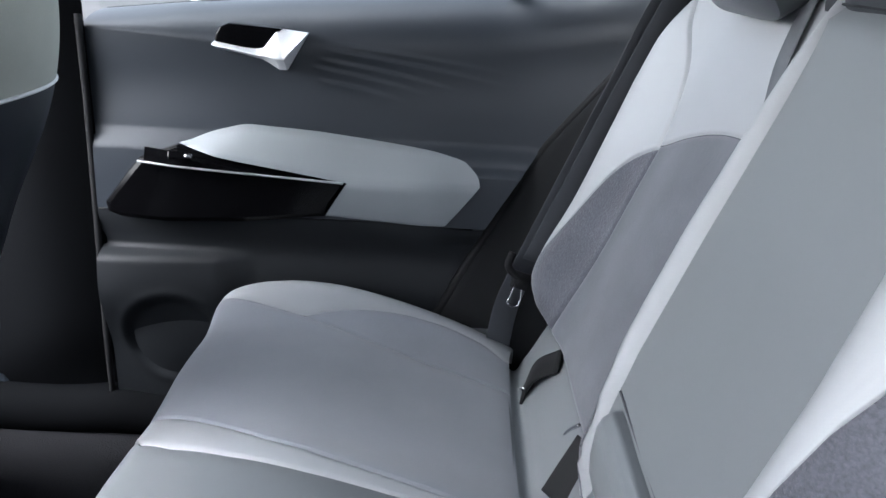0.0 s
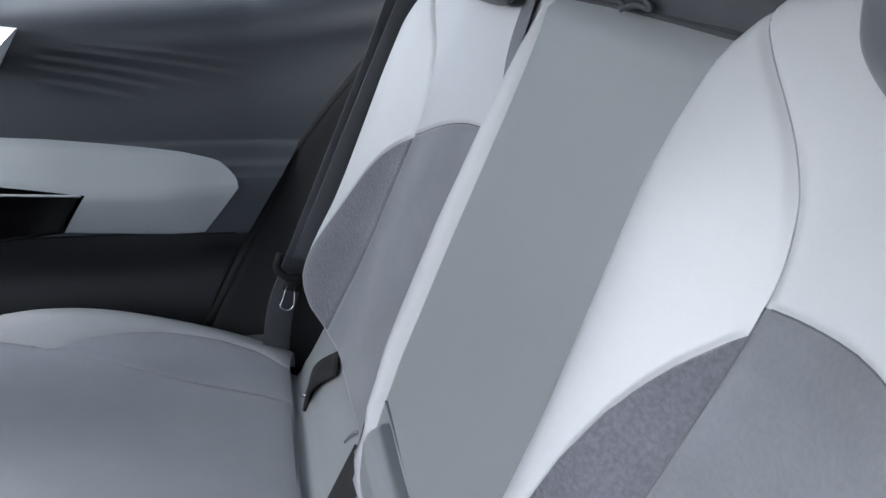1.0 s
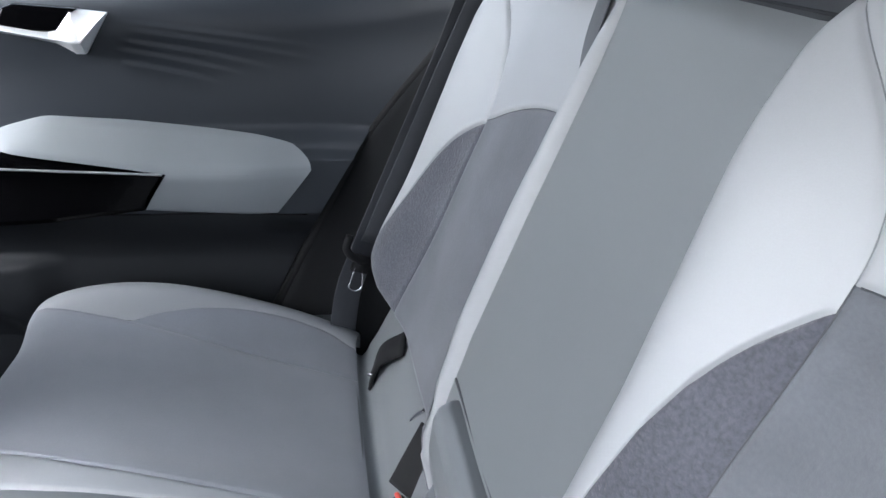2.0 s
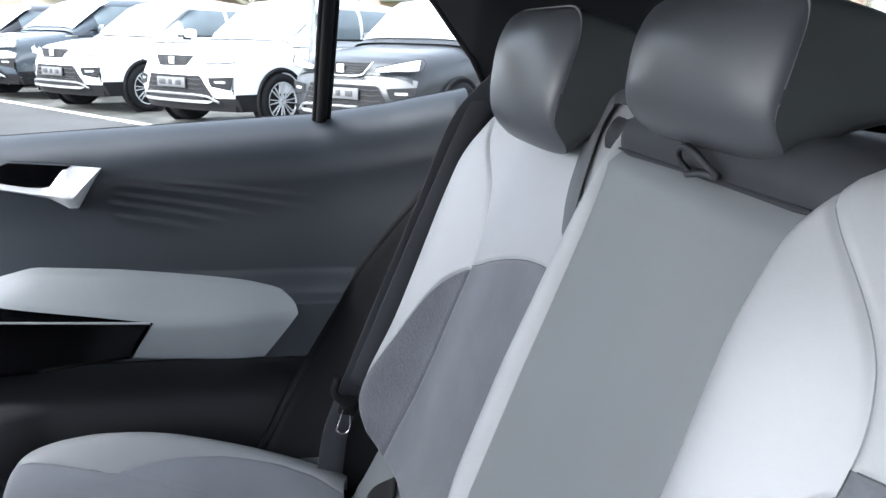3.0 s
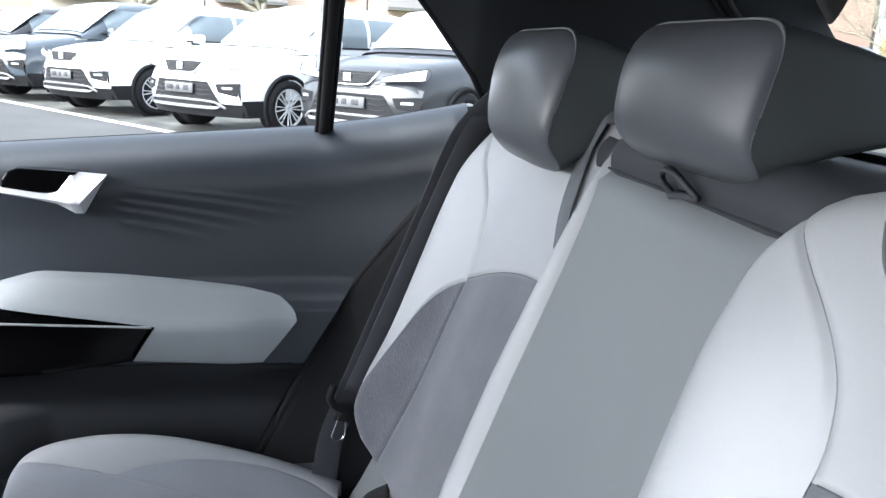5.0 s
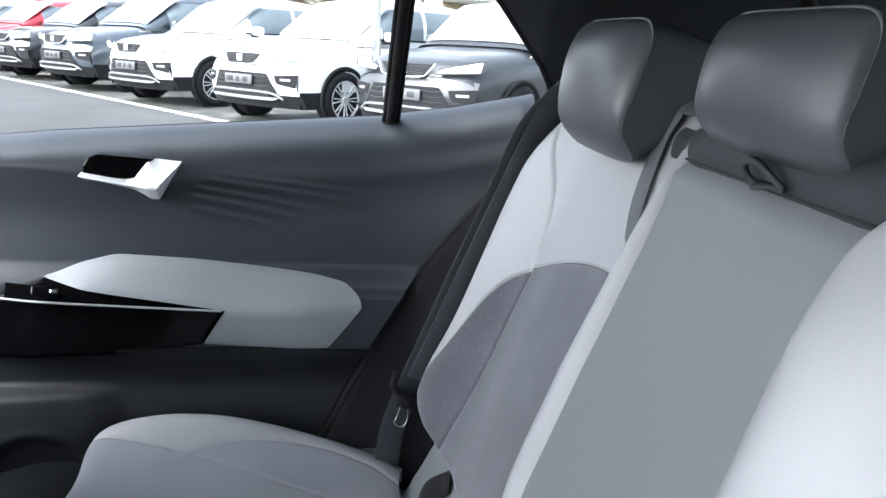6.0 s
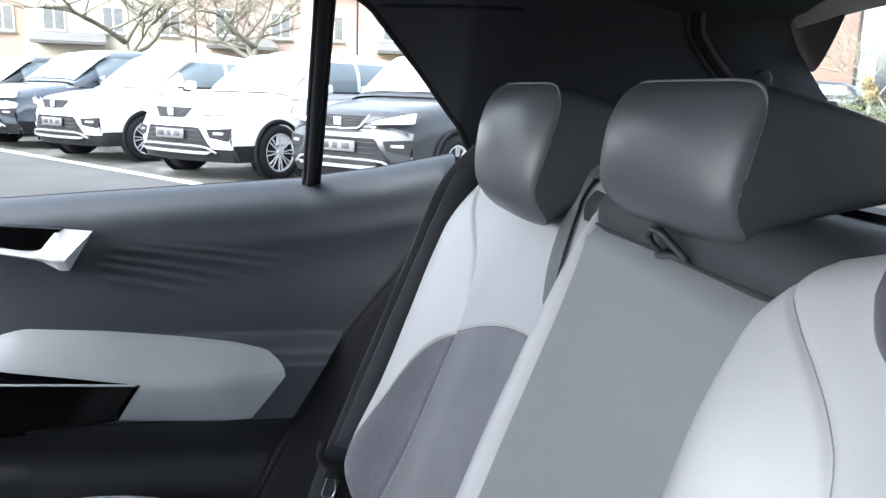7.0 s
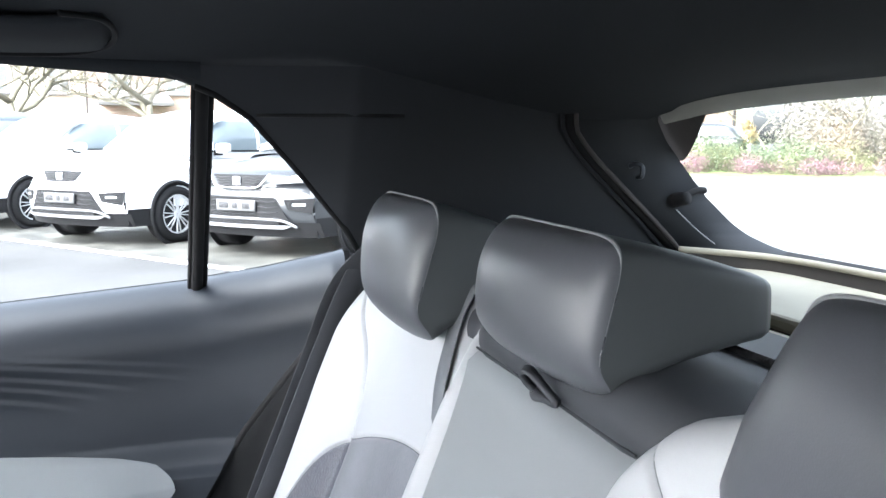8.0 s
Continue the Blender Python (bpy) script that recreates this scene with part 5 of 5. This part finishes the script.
    add("skid_rim", tube_data(smooth_path([(-0.70, nose(0.70) + 0.045, 0.35), (-0.62, nose(0.62) + 0.055, 0.395), (-0.50, nose(0.50) + 0.06, 0.425), (0, 0.062, 0.432), (0.50, nose(0.50) + 0.06, 0.425), (0.62, nose(0.62) + 0.055, 0.395), (0.70, nose(0.70) + 0.045, 0.35)], 30), 0.014, 6), SKID, "silver intake rim")
    front("skid_slot", -0.52, 0.52, 0.378, 0.418, CAR_PLASTIC, "black slot", 0.058)
    for side in (-1, 1):
        # a wedge of a lamp, taller and higher towards the wing, with a dark upper line
        inn, out = (0.790, 0.835), (0.822, 0.925)
        lo, hi = (inn, out) if side > 0 else (out, inn)
        a, b = sorted((0.44 * side, 0.87 * side))
        hl = front("headlamp", a, b, lo[0], lo[1], LAMP, "clear headlamp", 0.032, 0.035, tz0=hi[0], tz1=hi[1])
        link("lamp_rim", mesh_of("lamp_rim", *tube_data(smooth_path([(side * 0.43, nose(0.43) + 0.036, 0.788), (side * 0.66, nose(0.66) + 0.034, 0.802), (side * 0.88, nose(0.88) + 0.030, 0.822), (side * 0.89, nose(0.89) - 0.006, 0.93), (side * 0.66, nose(0.66) - 0.002, 0.885), (side * 0.43, nose(0.43) + 0.002, 0.838)], 30), 0.006, 5)), DARKTRIM, hl, "dark lamp surround", True)
        link("lamp_lens", mesh_of("lamp_lens", *moved(lathe([(0.0, 0.035), (0.012, 0.034), (0.018, 0.0)], 14), pose(side * 0.74, nose(0.74) + 0.012, 0.852, 0, 0, 90))), ALLOY, hl, "round projector lens", True)
        a, b = sorted((0.56 * side, 0.87 * side))
        lo, hi = ((0.530, 0.632), (0.492, 0.652))
        if side < 0:
            lo, hi = hi, lo
        fg = front("fog_lamp", a, b, lo[0], lo[1], CAR_PLASTIC, "black fog lamp recess", 0.036, tz0=hi[0], tz1=hi[1], squeeze=0.25)
        front("fog_glass", lerp(a, b, 0.30), lerp(a, b, 0.70), 0.572, 0.598, LAMP, "small clear fog lamp", 0.040, 0.0, fg)
        # side windows
        for y0, y1, tag in ((-1.62, -2.45, "front side window"), (-2.52, -3.35, "rear side window"), (-3.42, -3.85, "small rear side window")):
            def glass(s, v, y0=y0, y1=y1, side=side):
                y = lerp(y0, y1, s)
                zt = min(1.49, pl(G_Z, y) - 0.085)
                zb = 1.10
                z = lerp(zb, max(zb + 0.004, zt), v)
                return side * (roof_x(y, z) + 0.006), y, z
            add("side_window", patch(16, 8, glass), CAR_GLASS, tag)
        add("window_line", tube_data([(side * (roof_x(y, 1.095) + 0.008), y, 1.092) for y in np.linspace(-1.5, -3.9, 24)], 0.012, 6), CAR_PLASTIC, "black window line")
        mir = link("mirror", mesh_of("mirror", *bm_data(box_bm(0.20, 0.12, 0.13, 0.04, 3, pose(side * 0.985, -1.62, 1.13)))), paint, ob, "door mirror", True)
        link("mirror_foot", mesh_of("mirror_foot", *bm_data(box_bm(0.12, 0.07, 0.04, 0.01, 1, pose(side * 0.90, -1.62, 1.06)))), CAR_PLASTIC, mir, "", True)
        add("door_gap", tube_data([(side * (pl(L_W, -1.35) + 0.003), -1.35, z) for z in np.linspace(0.5, 1.0, 8)], 0.005, 5), CAR_PLASTIC, "")
        add("side_vent", tube_data([(side * (pl(L_W, -1.0) - 0.012), y, 0.99) for y in (-1.0, -1.2)], 0.012, 6), GREYTRIM, "small side trim")
        for yw in (-0.86, -3.50):
            add("wheel_arch", moved(lathe([(0.0, 0.0), (0.0, 0.355), (0.020, 0.362), (0.026, 0.385), (0.018, 0.402), (0.0, 0.406)], 40), pose(side * 0.912, yw, 0.35) @ Matrix.Diagonal((side, 1, 1, 1))), lower, "black wheel arch")
            wm = pose(side * 0.835, yw, 0.345) @ Matrix.Diagonal((side, 1, 1, 1))
            tyre = add("wheel", moved(TYRE, wm), CAR_PLASTIC, "black tyre on a silver rim")
            link("rim", mesh_of("rim", *moved(RIM, wm)), ALLOY, tyre, "silver alloy rim", True)
            link("hub", mesh_of("hub", *moved(lathe([(0.085, 0.0), (0.11, 0.03), (0.10, 0.055), (0.06, 0.06)], 16), wm)), ALLOY, tyre, "", True)
            for k in range(8):
                link("spoke", mesh_of("spoke", *moved(spoke(k), wm), False), ALLOY, tyre, "", True)
    add("windscreen", patch(20, 12, lambda s, v: (lambda y, z: (lerp(-1, 1, s) * max(0.2, roof_x(y, min(z, pl(G_Z, y) - 0.10))) * 0.90, y + 0.01, pl(G_Z, y) + 0.012 - 0.03 * abs(2 * s - 1) ** 4))(lerp(-1.22, -1.92, v), 0)), WINDSCREEN_SKY, "wet sloping windscreen, the sky's reflection in its pale colour")
    add("wiper", tube_data([(0.55, -1.18, 1.085), (0.1, -1.22, 1.115), (-0.4, -1.20, 1.10)], 0.012, 6), CAR_PLASTIC, "black wiper")
    ob.matrix_world = m
    return ob


parked_car("grey estate car with silver grille frame, parked nose out", CAR_GREY, (0.87, 9.85, 0))
parked_car("white crossover car with silver skid plate, parked nose out", CAR_WHITE, (-1.02, 11.54, 0))
parked_car("second white crossover car with black fog lamp recesses", CAR_WHITE, (-2.95, 13.9, 0))
parked_car("slate-blue large crossover car in the row", CAR_BLUE, (-4.75, 16.3, 0), 0, 1.05)
parked_car("dark crossover car further along the row", CAR_BLACK, (-6.6, 18.7, 0))
parked_car("red car near the end of the row", CAR_RED, (-8.5, 21.1, 0))
parked_car("grey car parked by the brick house end", CAR_GREY, (20.7, 31.1, 0.35), -94)
parked_car("white car at the end of the row", CAR_WHITE, (-10.4, 23.5, 0))

# white banner beside the cars
banner = thing("banner_flag", "plain white sail banner on a thin pole between parked cars", "flag", at=(0.60, 10.75, 0))
tube("pole", [(0.62, 10.75, -0.02), (0.60, 10.75, 2.0), (0.58, 10.75, 3.6)], 0.012, GREYTRIM, banner, "thin grey pole")
sheet("cloth", 10, 30, lambda s, v: (0.60 - 0.02 * v - lerp(0.07, 0.19, v) * s, 10.75 + 0.04 * math.sin(9 * v + 4 * s), lerp(0.9, 3.5, v) + 0.1 * s), WHITE_FRAME, banner, "white cloth")
box("foot", (0.62, 10.75, 0.03), (0.4, 0.4, 0.06), STONE, banner, "grey foot plate")


# ---------------------------------------------------------------- houses and trees
def brick_mat(name, c1, c2, mortar):
    m = mat(name, c1, 0.9, grain=12, bump=0.3, depth=0.01)
    nt = m.node_tree
    tc = nt.nodes.new("ShaderNodeTexCoord")
    mp = nt.nodes.new("ShaderNodeMapping")
    mp.inputs["Rotation"].default_value = (radians(90), 0, 0)
    br = nt.nodes.new("ShaderNodeTexBrick")
    br.inputs["Color1"].default_value, br.inputs["Color2"].default_value, br.inputs["Mortar"].default_value = (*c1, 1), (*c2, 1), (*mortar, 1)
    br.inputs["Scale"].default_value = 1.0
    br.inputs["Brick Width"].default_value, br.inputs["Row Height"].default_value, br.inputs["Mortar Size"].default_value = 0.24, 0.078, 0.010
    nt.links.new(tc.outputs["Object"], mp.inputs["Vector"])
    nt.links.new(mp.outputs[0], br.inputs["Vector"])
    nt.links.new(br.outputs["Color"], nt.nodes["Principled BSDF"].inputs["Base Color"])
    return m


REDBRICK = brick_mat("red_brick", (0.42, 0.28, 0.22), (0.36, 0.235, 0.185), (0.42, 0.39, 0.35))
GABLEBRICK = brick_mat("gable_brick", (0.125, 0.072, 0.052), (0.100, 0.058, 0.043), (0.14, 0.115, 0.095))
BROWNBRICK = brick_mat("brown_brick", (0.31, 0.21, 0.155), (0.25, 0.17, 0.13), (0.34, 0.31, 0.27))


def house(label, wall_mat, at, width, depth, height, cols, rows, turn=0.0, first=1.0):
    ob = thing("house", label, "house")
    add = lambda name, data, material, tag="", parent=None: link(name, mesh_of(name, *data, False), material, parent or ob, tag, True)
    add("wall", bm_data(box_bm(width, depth, height, 0.02, 1, pose(0, depth / 2, height / 2))), wall_mat, "")
    roof = [(-width / 2 - 0.2, -0.35, height), (width / 2 + 0.2, -0.35, height), (width / 2 + 0.2, depth / 2, height + depth * 0.38), (-width / 2 - 0.2, depth / 2, height + depth * 0.38),
            (-width / 2 - 0.2, depth + 0.35, height), (width / 2 + 0.2, depth + 0.35, height)]
    add("roof", (roof, [(0, 1, 2, 3), (3, 2, 5, 4), (0, 3, 4), (1, 5, 2), (0, 4, 5, 1)]), ROOFTILE, "dark tiled roof")
    for r in range(rows):
        for c in range(cols):
            x = (c + 0.5) * width / cols - width / 2
            z = first + 2.75 * r
            w = add("window", bm_data(box_bm(1.10, 0.10, 1.40, 0.01, 1, pose(x, -0.02, z + 0.7))), WHITE_FRAME, "white framed window")
            for dx in (-0.26, 0.26):
                link("pane", mesh_of("pane", *bm_data(box_bm(0.44, 0.03, 1.20, 0.004, 1, pose(x + dx, -0.075, z + 0.7))), False), WINDOW_GLASS, w, "", True)
            link("sill", mesh_of("sill", *bm_data(box_bm(1.3, 0.2, 0.09, 0.01, 1, pose(x, -0.06, z - 0.06))), False), STONE, w, "pale stone sill", True)
    px_ = -width / 2 + 2.2
    porch = link("porch_roof", mesh_of("porch_roof", [(px_ - 1.6, 0, 3.75), (px_ + 1.6, 0, 3.75), (px_ + 1.8, -1.2, 3.25), (px_ - 1.8, -1.2, 3.25), (px_ - 1.8, -1.2, 3.10), (px_ + 1.8, -1.2, 3.10), (px_ + 1.6, 0, 3.10), (px_ - 1.6, 0, 3.10)],
                 [(3, 2, 1, 0), (4, 5, 2, 3), (7, 6, 5, 4), (0, 7, 4, 3), (2, 5, 6, 1)], False), ROOFTILE, ob, "dark tiled porch roof", True)
    add("downpipe", tube_data([(width / 2 - 0.12, -0.08, 0.2), (width / 2 - 0.12, -0.08, height)], 0.06, 6), DARKTRIM, "dark downpipe")
    add("fascia", bm_data(box_bm(width + 0.3, 0.12, 0.22, 0.01, 1, pose(0, -0.32, height - 0.08))), WHITE_FRAME, "white fascia board")
    ob.matrix_world = pose(*at, 0, 0, turn)
    return ob


house("red brick end house behind the grey car", REDBRICK, (8.8, 43.8, 0), 8.5, 8, 6.4, 3, 2, 6)
house("cream rendered house beyond the brick terrace", RENDERED, (17.4, 42.6, 0), 8.5, 8, 6.4, 3, 2, 6)
for k, (lab, mt) in enumerate((("red brick terraced house with white windows", REDBRICK), ("cream rendered terraced house with white windows", RENDERED), ("brown brick terraced house with white windows", BROWNBRICK),
                               ("cream rendered terraced house with pale sills", RENDERED), ("red brick terraced house behind bare trees", REDBRICK), ("cream rendered house at the end of the terrace", RENDERED))):
    house(lab, mt, (0.2 - 8.6 * k, 45 + 1.2 * k, 0), 8.5, 8, 6.4, 3, 2, 6)
gable = house("plain red-brown brick house end beyond the shrubbery", GABLEBRICK, (27.0, 40.6, 0), 7.5, 8, 7.0, 0, 0, -38)
PALE_GREEN = mat("pale_green_boards", (0.30, 0.36, 0.34), 0.7, grain=20, bump=0.2, depth=0.004, blotch=1.5, blotch_amount=0.1)
link("side_gate", mesh_of("side_gate", *join(*[bm_data(box_bm(0.20, 0.06, 3.7, 0.01, 1, pose(3.86 + 0.215 * k, 0.3, 1.85))) for k in range(4)]), False), PALE_GREEN, gable, "pale green boarded side gate", True)


def bare_tree(label, at, height, seed, spread=1.0, stout=0.021):
    rnd = random.Random(seed)
    ob = thing("tree", label, "tree", "bare trees", at=at)
    big, small = [], []

    def grow(p, d, length, r, level):
        n = 5
        pts = [p]
        for _ in range(n):
            d = (d + Vector((rnd.uniform(-1, 1), rnd.uniform(-1, 1), rnd.uniform(-0.6, 0.8))) * 0.27).normalized()
            pts.append(pts[-1] + d * (length / n))
        (big if level < 2 else small).append(tube_data(pts, r, 7 if level < 2 else 4, lambda t: lerp(r, r * 0.6, t)))
        if level >= 5 or r < 0.006:
            return
        kids = 4 if level < 3 else 3
        for k in range(kids):
            a = rnd.uniform(0, 2 * math.pi)
            side = Vector((math.cos(a), math.sin(a), rnd.uniform(-0.1, 0.5)))
            grow(pts[-1 - (k % 4 if level else k % 2)], (d * rnd.uniform(0.3, 0.9) + side * 0.8 * spread).normalized(), length * rnd.uniform(0.55, 0.95), r * rnd.uniform(0.45, 0.66), level + 1)
    grow(Vector(at), Vector((0.03, 0, 1)), height * 0.36, height * stout, 0)
    link("trunk", mesh_of("trunk", *join(*big)), BARK, ob, "grey-brown trunk and main limbs")
    link("twigs", mesh_of("twigs", *join(*small)), BARK, ob, "thin bare twigs")
    return ob


bare_tree("bare spreading tree in front of the terrace", (-4.5, 30, 0), 8.0, 3)
bare_tree("bare pollarded tree in front of the terrace", (-0.9, 31, 0), 7.5, 8)
bare_tree("bare tree beside the road", (-11.5, 31, 0), 8.5, 5)
bare_tree("tall bare tree near the far houses", (-19, 33, 0), 9.0, 11)
bare_tree("slim bare tree behind the shrubs", (27, 27, 0), 6.5, 21, 0.7, 0.012)
bare_tree("slim bare sapling in the shrubbery", (30.5, 22, 0), 6.0, 23, 0.7, 0.012)
bare_tree("young bare tree in the shrubbery", (26.5, 31, 0), 6.5, 25, 0.7, 0.012)

# ---------------------------------------------------------------- verge behind the car
K = Vector((0.64, -0.77, 0)).normalized()
N = Vector((0.77, 0.64, 0)).normalized()
K0 = Vector((16.07, 21.43, 0))
tagged(sheet("road", 20, 30, lambda s, v: (lambda p: (p.x, p.y, -0.014 + RISE * ease(2.5, 7.5, p.y)))(K0 + K * lerp(lerp(6, -1, v), 45, s) - N * lerp(22, 0.08, v)), ROAD), "damp road behind the car, sky glare in its pale colour", "road", kind="structure")
tagged(strip("kerb", K0 - K * 30, K0 + K * 40, 0.14, 0.13, STONE, -0.02), "pale stone kerb along the road", "kerb", kind="structure")
tagged(sheet("verge", 40, 12, lambda s, v: tuple(K0 + K * lerp(-30, 40, s) + N * lerp(0.07, 26, v) + Vector((0, 0, RISE + 0.10 + 0.25 * ease(0.1, 1, v) + 0.02 * math.sin(40 * s)))), GRASS), "green grass verge behind the kerb", "grass", kind="structure")


def foliage(name, label, material, clumps, leaves, size, seed, category="shrubs"):
    rnd = np.random.default_rng(seed)
    verts, faces = [], []
    for (c, r, h) in clumps:
        n = int(leaves * r)
        d = rnd.normal(size=(n, 3))
        d /= np.linalg.norm(d, axis=1)[:, None]
        rad = rnd.uniform(0.55, 1.05, n) * (1 + 0.25 * np.sin(5 * d[:, 0] + 3 * d[:, 2]))
        p = np.array(c) + d * rad[:, None] * np.array((r, r, h))
        p[:, 2] = np.maximum(p[:, 2], 0.12)
        u = rnd.normal(size=(n, 3))
        u /= np.linalg.norm(u, axis=1)[:, None]
        w = np.cross(u, d)
        s_ = size * rnd.uniform(0.6, 1.4, n)[:, None]
        for k in range(n):
            b = len(verts)
            verts += [tuple(p[k] - u[k] * s_[k]), tuple(p[k] + w[k] * s_[k] * 0.5), tuple(p[k] + u[k] * s_[k]), tuple(p[k] - w[k] * s_[k] * 0.5)]
            faces.append((b, b + 1, b + 2, b + 3))
    return tagged(link(name, mesh_of(name, verts, faces, False), material), label, category, kind="stuff")


rnd = random.Random(4)


def clumps(n, d0, d1, r0, r1, h0, h1, along=(-14, 26)):
    out = []
    for _ in range(n):
        q = K0 + K * rnd.uniform(*along) + N * rnd.uniform(d0, d1)
        r, h = rnd.uniform(r0, r1), rnd.uniform(h0, h1)
        out.append(((q.x, q.y, RISE + 0.1 + h * 0.7), r, h))
    return out


foliage("heather", "low pinkish heather along the verge", LEAF_PINK, clumps(70, 2.7, 4.2, 0.4, 0.8, 0.30, 0.50), 1100, 0.035, 1, "heather")
foliage("shrubs", "green evergreen shrubs behind the verge", LEAF_GREEN, clumps(80, 3.8, 9.0, 0.6, 1.3, 0.45, 0.95), 1200, 0.045, 2)
foliage("shrubs", "pale yellow-green shrubs behind the verge", LEAF_PALE, clumps(60, 3.6, 9.0, 0.5, 1.1, 0.4, 0.90), 1100, 0.04, 3)
foliage("shrubs", "rust-brown winter shrubs behind the verge", LEAF_RUST, clumps(44, 4.0, 11.0, 0.7, 1.5, 0.8, 1.7, (2.5, 26)), 1000, 0.045, 5)
foliage("far_woods", "pale greyish-brown bare far trees behind the shrubs", LEAF_TWIG, clumps(130, 12.0, 25.0, 1.5, 2.6, 1.5, 2.8, (0.6, 45)), 900, 0.085, 6, "woods")
foliage("shrub", "small ochre-yellow bush beside the house end", LEAF_OCHRE, [((21.85, 27.2, 2.05), 0.24, 0.40), ((22.0, 27.1, 1.60), 0.30, 0.45)], 2200, 0.05, 8, "shrub")
